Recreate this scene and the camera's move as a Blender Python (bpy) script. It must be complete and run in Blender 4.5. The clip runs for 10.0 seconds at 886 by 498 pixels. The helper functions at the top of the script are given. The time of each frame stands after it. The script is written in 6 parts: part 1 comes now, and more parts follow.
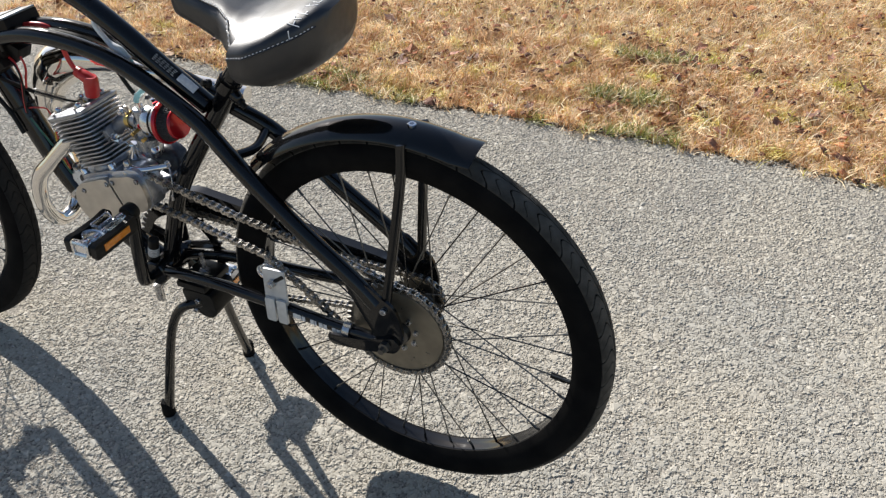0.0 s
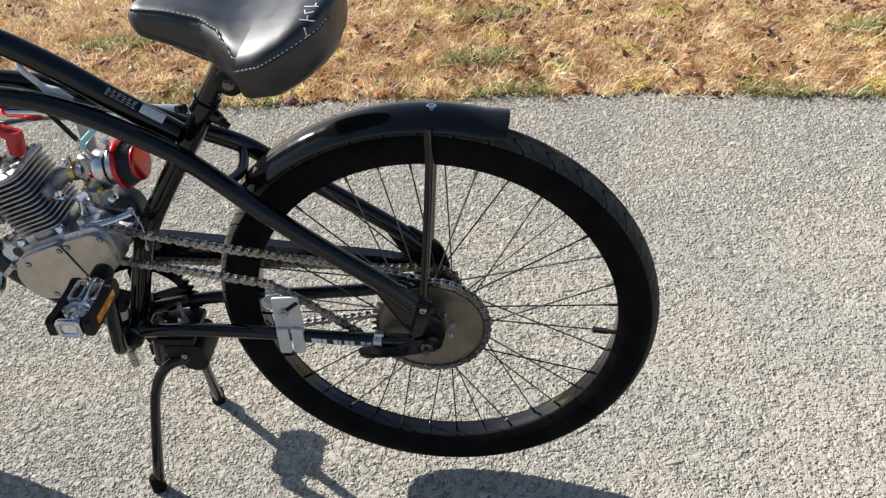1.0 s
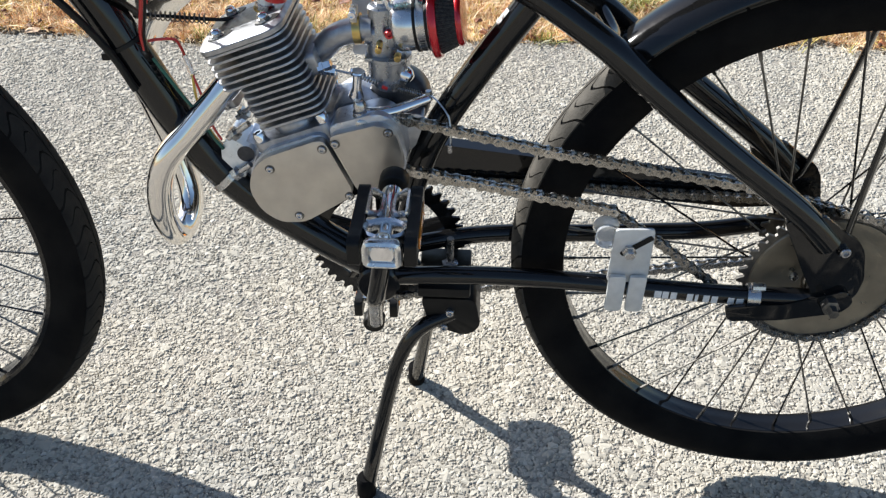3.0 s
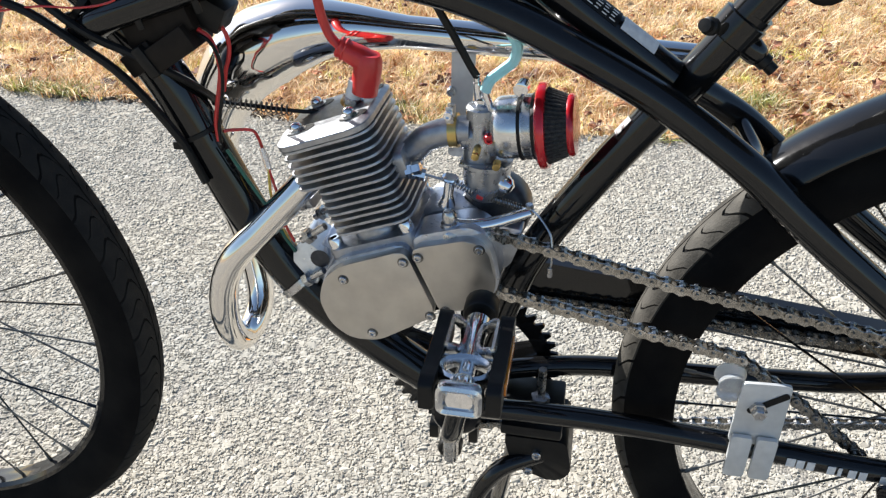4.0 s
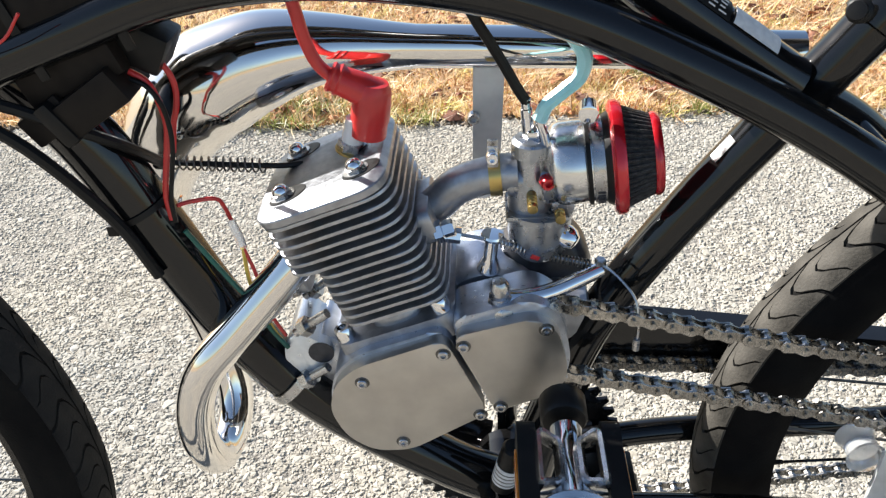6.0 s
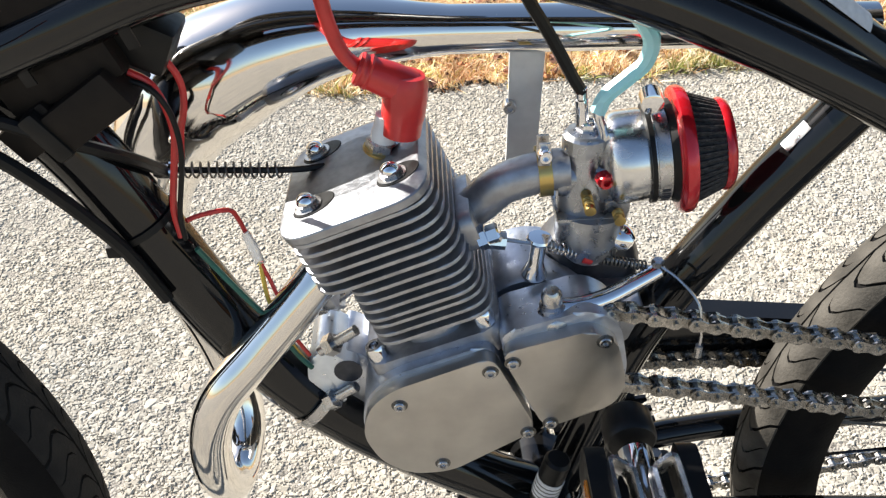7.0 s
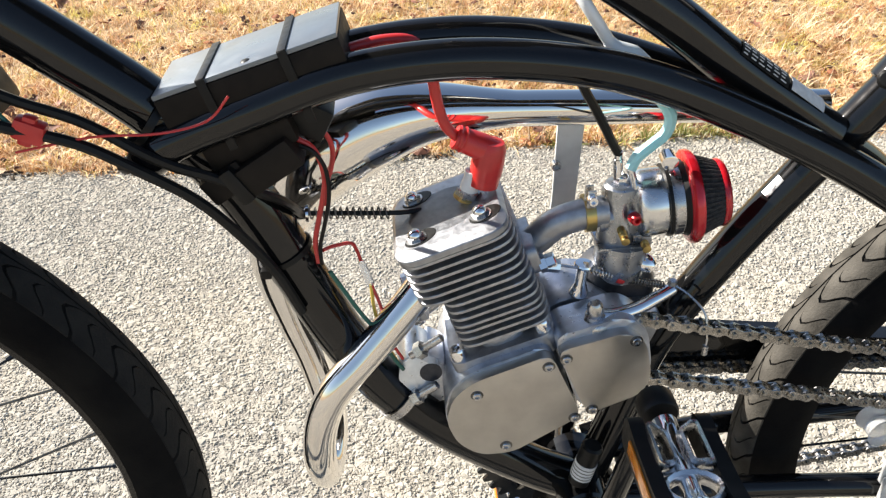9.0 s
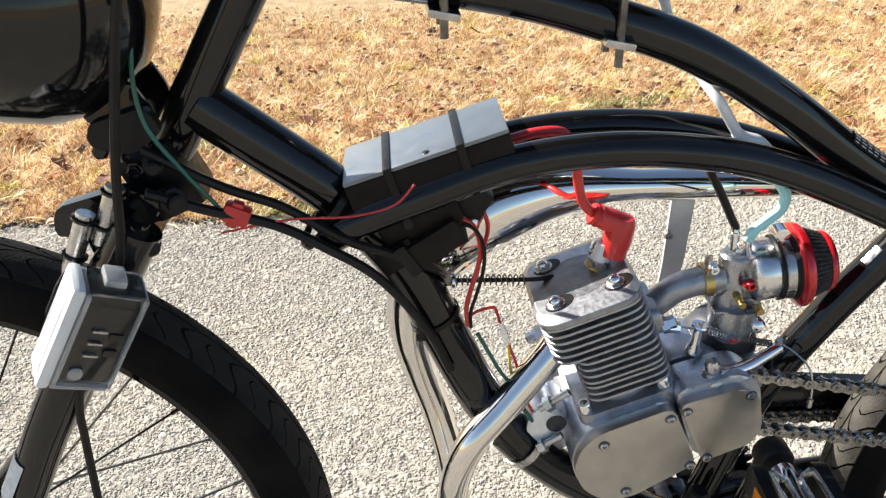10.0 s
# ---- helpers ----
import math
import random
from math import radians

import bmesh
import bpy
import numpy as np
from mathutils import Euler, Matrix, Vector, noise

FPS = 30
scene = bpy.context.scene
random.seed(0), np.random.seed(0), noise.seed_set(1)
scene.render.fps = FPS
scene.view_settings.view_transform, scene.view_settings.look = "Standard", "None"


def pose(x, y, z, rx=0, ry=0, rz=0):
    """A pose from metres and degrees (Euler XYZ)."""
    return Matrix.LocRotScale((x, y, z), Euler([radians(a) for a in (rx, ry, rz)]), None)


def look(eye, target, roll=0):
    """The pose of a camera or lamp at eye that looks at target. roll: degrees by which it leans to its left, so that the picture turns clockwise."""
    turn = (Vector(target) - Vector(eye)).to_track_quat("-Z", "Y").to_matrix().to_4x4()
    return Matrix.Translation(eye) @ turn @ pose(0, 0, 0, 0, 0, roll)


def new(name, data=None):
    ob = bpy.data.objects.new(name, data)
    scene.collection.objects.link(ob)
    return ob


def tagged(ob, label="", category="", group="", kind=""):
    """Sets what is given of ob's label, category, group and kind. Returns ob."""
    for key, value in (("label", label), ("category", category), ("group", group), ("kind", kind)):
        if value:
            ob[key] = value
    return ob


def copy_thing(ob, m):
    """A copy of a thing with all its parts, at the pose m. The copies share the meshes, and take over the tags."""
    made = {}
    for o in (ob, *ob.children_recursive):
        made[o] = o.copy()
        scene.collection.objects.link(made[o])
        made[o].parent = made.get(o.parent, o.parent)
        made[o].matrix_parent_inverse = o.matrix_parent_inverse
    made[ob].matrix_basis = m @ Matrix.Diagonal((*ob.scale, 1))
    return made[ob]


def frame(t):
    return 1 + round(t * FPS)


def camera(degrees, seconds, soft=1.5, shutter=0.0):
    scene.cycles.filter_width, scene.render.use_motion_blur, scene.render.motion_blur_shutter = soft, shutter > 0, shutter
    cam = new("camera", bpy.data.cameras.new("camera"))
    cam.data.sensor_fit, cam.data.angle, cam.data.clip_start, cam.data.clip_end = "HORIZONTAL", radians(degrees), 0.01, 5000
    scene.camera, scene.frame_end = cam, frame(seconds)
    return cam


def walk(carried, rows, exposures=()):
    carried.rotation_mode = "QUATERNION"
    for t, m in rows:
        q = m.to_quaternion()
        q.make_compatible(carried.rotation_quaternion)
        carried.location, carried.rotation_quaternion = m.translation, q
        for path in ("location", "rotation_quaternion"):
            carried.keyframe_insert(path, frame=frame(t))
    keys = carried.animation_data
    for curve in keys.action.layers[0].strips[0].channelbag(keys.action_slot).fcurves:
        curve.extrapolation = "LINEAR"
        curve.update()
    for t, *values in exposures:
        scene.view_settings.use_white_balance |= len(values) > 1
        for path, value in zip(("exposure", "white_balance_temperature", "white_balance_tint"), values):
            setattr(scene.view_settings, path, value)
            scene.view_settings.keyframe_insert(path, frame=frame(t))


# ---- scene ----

cam = camera(56.2, 10.0, soft=1.3)
PATH = [
    (0, (0.401, -0.918, 1.259), (-0.207, 0.572, 0.072), 0.3),
    (0.5, (0.229, -0.94, 1.227), (-0.117, 0.634, 0.042), -2.2),
    (1, (0.071, -0.948, 1.229), (-0.068, 0.629, 0.007), -3.0),
    (1.5, (-0.142, -0.991, 1.214), (-0.088, 0.576, -0.027), -2.4),
    (2, (-0.291, -0.949, 1.148), (-0.164, 0.612, -0.097), -1.1),
    (2.5, (-0.353, -0.84, 1.02), (-0.269, 0.72, -0.229), 0.3),
    (3, (-0.407, -0.741, 0.948), (-0.478, 0.836, -0.28), 0.4),
    (3.2, (-0.421, -0.716, 0.939), (-0.534, 0.874, -0.269), 0.6),
    (4.3, (-0.414, -0.601, 0.916), (-0.752, 1.072, -0.126), 0.1),
    (4.5, (-0.414, -0.59, 0.921), (-0.752, 1.087, -0.115), 0.1),
    (5, (-0.447, -0.546, 0.913), (-0.747, 1.131, -0.135), -1.1),
    (5.2, (-0.469, -0.536, 0.902), (-0.739, 1.147, -0.145), -1.6),
    (6.3, (-0.552, -0.42, 0.882), (-0.586, 1.209, -0.277), -2.1),
    (6.5, (-0.564, -0.408, 0.884), (-0.575, 1.212, -0.289), -2.1),
    (7, (-0.585, -0.389, 0.876), (-0.571, 1.206, -0.331), -2.3),
    (7.5, (-0.615, -0.388, 0.877), (-0.58, 1.18, -0.364), -2.3),
    (8, (-0.633, -0.41, 0.893), (-0.584, 1.161, -0.344), -1.8),
    (8.5, (-0.652, -0.467, 0.923), (-0.58, 1.164, -0.233), -1.1),
    (9, (-0.668, -0.523, 0.942), (-0.557, 1.158, -0.136), -0.8),
    (9.5, (-0.706, -0.566, 0.972), (-0.597, 1.146, -0.058), -0.6),
    (10, (-0.781, -0.561, 0.999), (-0.663, 1.167, -0.003), -0.9),
]
walk(cam, [(t, look(eye, target, roll)) for t, eye, target, roll in PATH], [(0.0, 0.66, 6400, 10), (1.5, 0.78, 6300, 10), (3.0, 1.05, 6200, 9), (4.5, 1.13, 6200, 9), (7.5, 1.36, 6650, 10), (9.0, 1.29, 6700, 10), (10.0, 1.24, 6650, 10)])

# ---- light ----
SUN = Vector((-1.33, 0.75, 1.0)).normalized()
sun = new("sun", bpy.data.lights.new("sun", "SUN"))
sun.data.energy, sun.data.angle, sun.data.color = 5.2, radians(0.53), (1.0, 0.955, 0.89)
sun.matrix_world = look(SUN * 30, (0, 0, 0))
sky_world = bpy.data.worlds.new("sky")
scene.world = sky_world
sky_world.use_nodes = True
sky = sky_world.node_tree.nodes.new("ShaderNodeTexSky")
sky.sky_type, sky.sun_disc = "NISHITA", False
sky.sun_elevation, sky.sun_rotation = math.asin(SUN.z), math.atan2(SUN.x, SUN.y)
sky_world.node_tree.links.new(sky.outputs[0], sky_world.node_tree.nodes["Background"].inputs[0])
sky_world.node_tree.nodes["Background"].inputs[1].default_value = 0.075

# ---- materials ----


def material(name, colour, rough=0.5, metal=0.0, second=None, scale=40.0, mix=(0.35, 0.65), bump=0.0, bump_scale=200.0,
             rough_spread=0.0, coat=0.0, transmission=0.0, alpha=1.0, vary=0.0, spec=0.5, detail=6.0):
    """A Principled surface: two colours mixed by noise, roughness that varies, fine relief."""
    m = bpy.data.materials.new(name)
    m.use_nodes = True
    nt = m.node_tree
    b = nt.nodes["Principled BSDF"]
    b.inputs["Base Color"].default_value = (*colour, 1)
    b.inputs["Roughness"].default_value = rough
    b.inputs["Metallic"].default_value = metal
    b.inputs["Coat Weight"].default_value = coat
    b.inputs["Specular IOR Level"].default_value = spec
    b.inputs["Coat Roughness"].default_value = 0.06
    b.inputs["Transmission Weight"].default_value = transmission
    b.inputs["Alpha"].default_value = alpha
    where = nt.nodes.new("ShaderNodeTexCoord")
    n = nt.nodes.new("ShaderNodeTexNoise")
    n.inputs["Scale"].default_value, n.inputs["Detail"].default_value = scale, detail
    nt.links.new(where.outputs["Object"], n.inputs["Vector"])
    colour_out = None
    if second:
        ramp = nt.nodes.new("ShaderNodeValToRGB")
        ramp.color_ramp.elements[0].position, ramp.color_ramp.elements[1].position = mix
        ramp.color_ramp.elements[0].color, ramp.color_ramp.elements[1].color = (*colour, 1), (*second, 1)
        nt.links.new(n.outputs["Fac"], ramp.inputs["Fac"])
        colour_out = ramp.outputs["Color"]
    if vary:
        info = nt.nodes.new("ShaderNodeObjectInfo")
        hsv = nt.nodes.new("ShaderNodeHueSaturation")
        lift = nt.nodes.new("ShaderNodeMapRange")
        lift.inputs["To Min"].default_value, lift.inputs["To Max"].default_value = 1 - vary, 1 + vary
        nt.links.new(info.outputs["Random"], lift.inputs["Value"])
        nt.links.new(lift.outputs["Result"], hsv.inputs["Value"])
        hsv.inputs["Color"].default_value = (*colour, 1)
        if colour_out:
            nt.links.new(colour_out, hsv.inputs["Color"])
        colour_out = hsv.outputs["Color"]
    if colour_out:
        nt.links.new(colour_out, b.inputs["Base Color"])
    if rough_spread:
        n2 = nt.nodes.new("ShaderNodeTexNoise")
        n2.inputs["Scale"].default_value, n2.inputs["Detail"].default_value = scale * 2.7, 8
        nt.links.new(where.outputs["Object"], n2.inputs["Vector"])
        r = nt.nodes.new("ShaderNodeMapRange")
        r.inputs["From Min"].default_value, r.inputs["From Max"].default_value = 0.3, 0.7
        r.inputs["To Min"].default_value, r.inputs["To Max"].default_value = max(0.02, rough - rough_spread), rough + rough_spread
        nt.links.new(n2.outputs["Fac"], r.inputs["Value"])
        nt.links.new(r.outputs["Result"], b.inputs["Roughness"])
    if bump:
        n3 = nt.nodes.new("ShaderNodeTexNoise")
        n3.inputs["Scale"].default_value, n3.inputs["Detail"].default_value = bump_scale, 4
        nt.links.new(where.outputs["Object"], n3.inputs["Vector"])
        bp = nt.nodes.new("ShaderNodeBump")
        bp.inputs["Strength"].default_value, bp.inputs["Distance"].default_value = bump, 0.002
        nt.links.new(n3.outputs["Fac"], bp.inputs["Height"])
        nt.links.new(bp.outputs["Normal"], b.inputs["Normal"])
    return m


BLACK_PAINT = material("black paint", (0.005, 0.005, 0.0056), 0.085, rough_spread=0.045, scale=30, second=(0.007, 0.0068, 0.0066), spec=0.45)
RUBBER = material("tyre rubber", (0.0045, 0.0045, 0.005), 0.8, second=(0.010, 0.0095, 0.009), scale=25, bump=0.25, bump_scale=500, spec=0.06)
# same rubber twice: rear tread coloured as sunlit and dusty, front as in shade
SUNLIT_DUSTY_TREAD = material("sunlit and dusty tread rubber", (0.042, 0.039, 0.034), 0.7, second=(0.09, 0.083, 0.072), scale=35, bump=0.3, bump_scale=500, spec=0.1, rough_spread=0.08)
TREAD = material("tread rubber", (0.013, 0.0132, 0.0138), 0.75, second=(0.022, 0.0215, 0.0205), scale=35, bump=0.3, bump_scale=500, spec=0.06)
BLACK_PLASTIC = material("black plastic", (0.005, 0.0048, 0.0048), 0.42, second=(0.009, 0.0086, 0.008), scale=60, rough_spread=0.1, spec=0.24)
BROWN_PLASTIC = material("ignition box plastic", (0.008, 0.006, 0.005), 0.55, second=(0.014, 0.0105, 0.008), scale=50, rough_spread=0.1, bump=0.1, spec=0.16)
CHROME = material("chrome", (0.78, 0.78, 0.79), 0.05, 1.0, rough_spread=0.03, scale=18)
STEEL = material("zinc steel", (0.55, 0.55, 0.56), 0.28, 1.0, second=(0.42, 0.41, 0.4), scale=80, rough_spread=0.1)
DARK_STEEL = material("dark steel", (0.10, 0.095, 0.09), 0.42, 0.9, second=(0.2, 0.19, 0.17), scale=90, rough_spread=0.12)
CAST = material("cast aluminium", (0.44, 0.45, 0.475), 0.40, 0.88, second=(0.33, 0.335, 0.355), scale=120, rough_spread=0.1, bump=0.10, bump_scale=1400)
# smoother casting; reflected sky is put into its brighter, bluer colour
SKYLIT_CASE = material("skylit die-cast crankcase", (0.62, 0.65, 0.71), 0.36, 0.9, second=(0.50, 0.525, 0.58), scale=110, rough_spread=0.1, bump=0.08, bump_scale=1400)
MOUNT_ZINC = material("bright zinc casting", (0.80, 0.84, 0.88), 0.38, 0.75, second=(0.68, 0.72, 0.76), scale=90, rough_spread=0.12, bump=0.08, bump_scale=1200)
CARB = material("die-cast carburettor", (0.42, 0.44, 0.47), 0.30, 0.92, second=(0.30, 0.31, 0.33), scale=70, rough_spread=0.08, bump=0.05, bump_scale=1400)
SATIN = material("satin plated steel", (0.74, 0.74, 0.73), 0.24, 1.0, second=(0.66, 0.66, 0.66), scale=40, rough_spread=0.08)
SOFT_CHROME = material("heat-dulled chrome", (0.76, 0.74, 0.71), 0.075, 1.0, rough_spread=0.045, scale=14)
# near-black colour that stands for the shade inside slots and bores
DARK_FILL = material("dark fill", (0.02, 0.022, 0.028), 0.35, second=(0.04, 0.042, 0.05), scale=200)
# milky hose plastic; on the fork light its white paints sun glare
MILKY_AND_GLARE = material("milky plastic and sun glare", (0.86, 0.88, 0.89), 0.22, second=(0.78, 0.81, 0.83), scale=50, transmission=0.2)
COVER = material("brushed aluminium cover", (0.56, 0.53, 0.48), 0.36, 0.9, second=(0.48, 0.45, 0.41), scale=45, rough_spread=0.08, bump=0.08, bump_scale=1200)
RED = material("red silicone", (0.62, 0.03, 0.025), 0.38, second=(0.5, 0.02, 0.02), scale=60, coat=0.2)
RED_METAL = material("red filter cap", (0.6, 0.01, 0.02), 0.25, 0.35, second=(0.45, 0.008, 0.015), scale=40, coat=0.6)
SPROCKET = material("sprocket plate", (0.33, 0.29, 0.22), 0.38, 0.8, second=(0.25, 0.22, 0.17), scale=35, rough_spread=0.12, bump=0.06)
LEATHER = material("saddle vinyl", (0.006, 0.006, 0.008), 0.45, second=(0.009, 0.009, 0.011), scale=30, rough_spread=0.07, bump=0.12, bump_scale=700, spec=0.8)
WHITE = material("white print", (0.75, 0.75, 0.74), 0.5, second=(0.6, 0.6, 0.6), scale=200)
CLEAR = material("clear plastic", (0.92, 0.95, 0.96), 0.08, transmission=1.0)
FUEL_HOSE = material("blue fuel hose", (0.38, 0.80, 0.86), 0.18, second=(0.48, 0.85, 0.89), scale=30, transmission=0.25)
FROSTED = material("frosted clear plastic", (0.92, 0.94, 0.95), 0.18, second=(0.86, 0.88, 0.9), scale=60, transmission=0.75)
GALVANISED = material("galvanised strip", (0.66, 0.67, 0.67), 0.5, 0.45, second=(0.56, 0.57, 0.57), scale=70, rough_spread=0.12)
ORANGE = material("amber reflector", (0.75, 0.22, 0.02), 0.22, second=(0.85, 0.3, 0.03), scale=150, coat=0.6)
MESH_GAUZE = material("filter gauze", (0.03, 0.03, 0.032), 0.55, 0.5, second=(0.08, 0.08, 0.08), scale=400, bump=0.8, bump_scale=1500)
BRASS = material("brass", (0.6, 0.45, 0.16), 0.3, 1.0, second=(0.5, 0.36, 0.14), scale=80)
GREEN_WIRE = material("green wire", (0.012, 0.13, 0.10), 0.35, second=(0.02, 0.10, 0.07), scale=80)
YELLOW_WIRE = material("yellow wire", (0.7, 0.5, 0.08), 0.4, second=(0.6, 0.42, 0.06), scale=80)
PORCELAIN = material("white porcelain", (0.8, 0.8, 0.78), 0.2, second=(0.72, 0.71, 0.68), scale=90)
BOX_LID = material("brushed box lid", (0.20, 0.225, 0.25), 0.34, 0.5, second=(0.17, 0.19, 0.21), scale=30, rough_spread=0.08)
LEAF = material("fallen leaf", (0.13, 0.05, 0.03), 0.7, second=(0.30, 0.13, 0.07), scale=60, vary=0.4)


def ground_material(name):
    """Worn binder: fine beige grains, shade of the hollows between them painted dark, pale single chips, broad stains.
    """
    m = bpy.data.materials.new(name)
    m.use_nodes = True
    nt = m.node_tree
    b = nt.nodes["Principled BSDF"]
    b.inputs["Roughness"].default_value = 0.9
    b.inputs["Specular IOR Level"].default_value = 0.25
    where = nt.nodes.new("ShaderNodeTexCoord")

    def noise_node(scale, detail, rough=0.5):
        n = nt.nodes.new("ShaderNodeTexNoise")
        n.inputs["Scale"].default_value, n.inputs["Detail"].default_value, n.inputs["Roughness"].default_value = scale, detail, rough
        nt.links.new(where.outputs["Object"], n.inputs["Vector"])
        return n.outputs["Fac"]

    def cells(scale, feature="F1"):
        v = nt.nodes.new("ShaderNodeTexVoronoi")
        v.feature = feature
        v.inputs["Scale"].default_value = scale
        nt.links.new(where.outputs["Object"], v.inputs["Vector"])
        return v

    def ramp(fac, stops):
        r = nt.nodes.new("ShaderNodeValToRGB")
        e = r.color_ramp.elements
        e[0].position, e[0].color = stops[0][0], (*stops[0][1], 1)
        e[1].position, e[1].color = stops[-1][0], (*stops[-1][1], 1)
        for at, c in stops[1:-1]:
            e.new(at).color = (*c, 1)
        nt.links.new(fac, r.inputs["Fac"])
        return r.outputs["Color"]

    def times(a, c):
        mul = nt.nodes.new("ShaderNodeMix")
        mul.data_type, mul.blend_type = "RGBA", "MULTIPLY"
        mul.inputs[0].default_value = 1.0
        nt.links.new(a, mul.inputs[6])
        nt.links.new(c, mul.inputs[7])
        return mul.outputs[2]

    grains = cells(270.0)
    sep = nt.nodes.new("ShaderNodeSeparateColor")
    nt.links.new(grains.outputs["Color"], sep.inputs[0])
    tone = ramp(sep.outputs[0], [(0.0, (0.21, 0.196, 0.168)), (0.5, (0.33, 0.307, 0.265)), (0.93, (0.42, 0.391, 0.338)), (1.0, (0.49, 0.457, 0.40))])
    # noise darkens the colour as shade in small hollows would
    pit_shade = times(ramp(noise_node(190.0, 3, 0.6), [(0.30, (0.35, 0.34, 0.33)), (0.42, (1, 1, 1))]), ramp(noise_node(95.0, 4, 0.6), [(0.33, (0.40, 0.39, 0.38)), (0.43, (1, 1, 1))]))
    broad = times(ramp(noise_node(2.6, 8), [(0.3, (0.84, 0.84, 0.86)), (0.7, (1.1, 1.06, 1.0))]), ramp(noise_node(14.0, 6), [(0.35, (0.9, 0.9, 0.9)), (0.65, (1.05, 1.05, 1.05))]))
    nt.links.new(times(times(tone, pit_shade), broad), b.inputs["Base Color"])
    bump = nt.nodes.new("ShaderNodeBump")
    bump.invert = True
    bump.inputs["Strength"].default_value, bump.inputs["Distance"].default_value = 0.75, 0.003
    nt.links.new(grains.outputs["Distance"], bump.inputs["Height"])
    rough = nt.nodes.new("ShaderNodeBump")
    rough.inputs["Strength"].default_value, rough.inputs["Distance"].default_value = 0.8, 0.004
    nt.links.new(noise_node(150.0, 5, 0.65), rough.inputs["Height"])
    nt.links.new(bump.outputs["Normal"], rough.inputs["Normal"])
    nt.links.new(rough.outputs["Normal"], b.inputs["Normal"])
    return m


ASPHALT = ground_material("weathered asphalt")
SOIL = material("dry thatch soil", (0.29, 0.195, 0.098), 0.9, second=(0.40, 0.295, 0.16), scale=14, bump=0.8, bump_scale=120)

# ---- shaping ----
UNIT = 1.08  # metres to one drawing unit of the bicycle


def part(name, bm, mat, parent=None, label="", smooth=True, angle=38):
    """Links a bmesh as one mesh object under a thing or a part."""
    me = bpy.data.meshes.new(name)
    bmesh.ops.recalc_face_normals(bm, faces=bm.faces)
    bm.to_mesh(me)
    bm.free()
    me.materials.append(mat)
    if smooth:
        me.shade_smooth()
        me.set_sharp_from_angle(angle=radians(angle))
    ob = new(name, me)
    if parent:
        ob.parent = parent
    return tagged(ob, label)


def thing(name, label, category, group="", kind="", scale=UNIT):
    ob = new(name)
    ob.empty_display_size = 0.05
    ob.scale = (scale, scale, scale)
    return tagged(ob, label, category, group, kind)


def path_points(points, steps):
    """Catmull-Rom through the points."""
    p = [Vector(q) for q in points]
    if steps < 2 or len(p) < 3:
        return p
    p = [2 * p[0] - p[1]] + p + [2 * p[-1] - p[-2]]
    out = []
    for a, b, c, d in zip(p, p[1:], p[2:], p[3:]):
        for k in range(steps):
            t = k / steps
            out.append(0.5 * (2 * b + (c - a) * t + (2 * a - 5 * b + 4 * c - d) * t * t + (3 * b - a - 3 * c + d) * t ** 3))
    return out + [p[-2]]


def tube(points, radius, seg=14, steps=6, bm=None, flat=1.0):
    """A round tube along a smooth line; radius may be a list, one for each given point."""
    bm = bm or bmesh.new()
    line = path_points(points, steps)
    if isinstance(radius, (list, tuple)):
        rr = [float(v) for v in np.interp(np.linspace(0, len(points) - 1, len(line)), range(len(points)), radius)]
    else:
        rr = [radius] * len(line)
    way = (line[1] - line[0]).normalized()
    side = way.orthogonal().normalized()
    rings = []
    for i, q in enumerate(line):
        w = (line[min(i + 1, len(line) - 1)] - line[max(i - 1, 0)]).normalized()
        side = (way.rotation_difference(w) @ side).normalized()
        way = w
        up = w.cross(side)
        rings.append([bm.verts.new(q + rr[i] * (math.cos(a) * side + flat * math.sin(a) * up)) for a in (2 * math.pi * k / seg for k in range(seg))])
    for r1, r2 in zip(rings, rings[1:]):
        for k in range(seg):
            bm.faces.new((r1[k], r1[(k + 1) % seg], r2[(k + 1) % seg], r2[k]))
    bm.faces.new(rings[0][::-1])
    bm.faces.new(rings[-1])
    return bm


def along(p, way, up=(0, 0, 1)):
    """A frame at p whose z runs along way."""
    z = Vector(way).normalized()
    x = Vector(up).cross(z)
    x = x.normalized() if x.length > 1e-4 else z.orthogonal().normalized()
    m = Matrix((x, z.cross(x), z)).transposed().to_4x4()
    m.translation = p
    return m


def lathe(profile, m=Matrix(), seg=24, bm=None, closed=False):
    """Turns (radius, height) rows round the z of m."""
    bm = bm or bmesh.new()
    rings = []
    for r, h in profile:
        if r < 1e-6:
            rings.append([bm.verts.new(m @ Vector((0, 0, h)))])
        else:
            rings.append([bm.verts.new(m @ Vector((r * math.cos(2 * math.pi * k / seg), r * math.sin(2 * math.pi * k / seg), h))) for k in range(seg)])
    pairs = list(zip(rings, rings[1:])) + ([(rings[-1], rings[0])] if closed else [])
    for a, b in pairs:
        for k in range(seg):
            f = [a[k % len(a)], a[(k + 1) % len(a)], b[(k + 1) % len(b)], b[k % len(b)]]
            f = list(dict.fromkeys(f))
            if len(f) > 2:
                bm.faces.new(f)
    if not closed:
        for ring in (rings[0], rings[-1]):
            if len(ring) > 2:
                bm.faces.new(ring)
    return bm


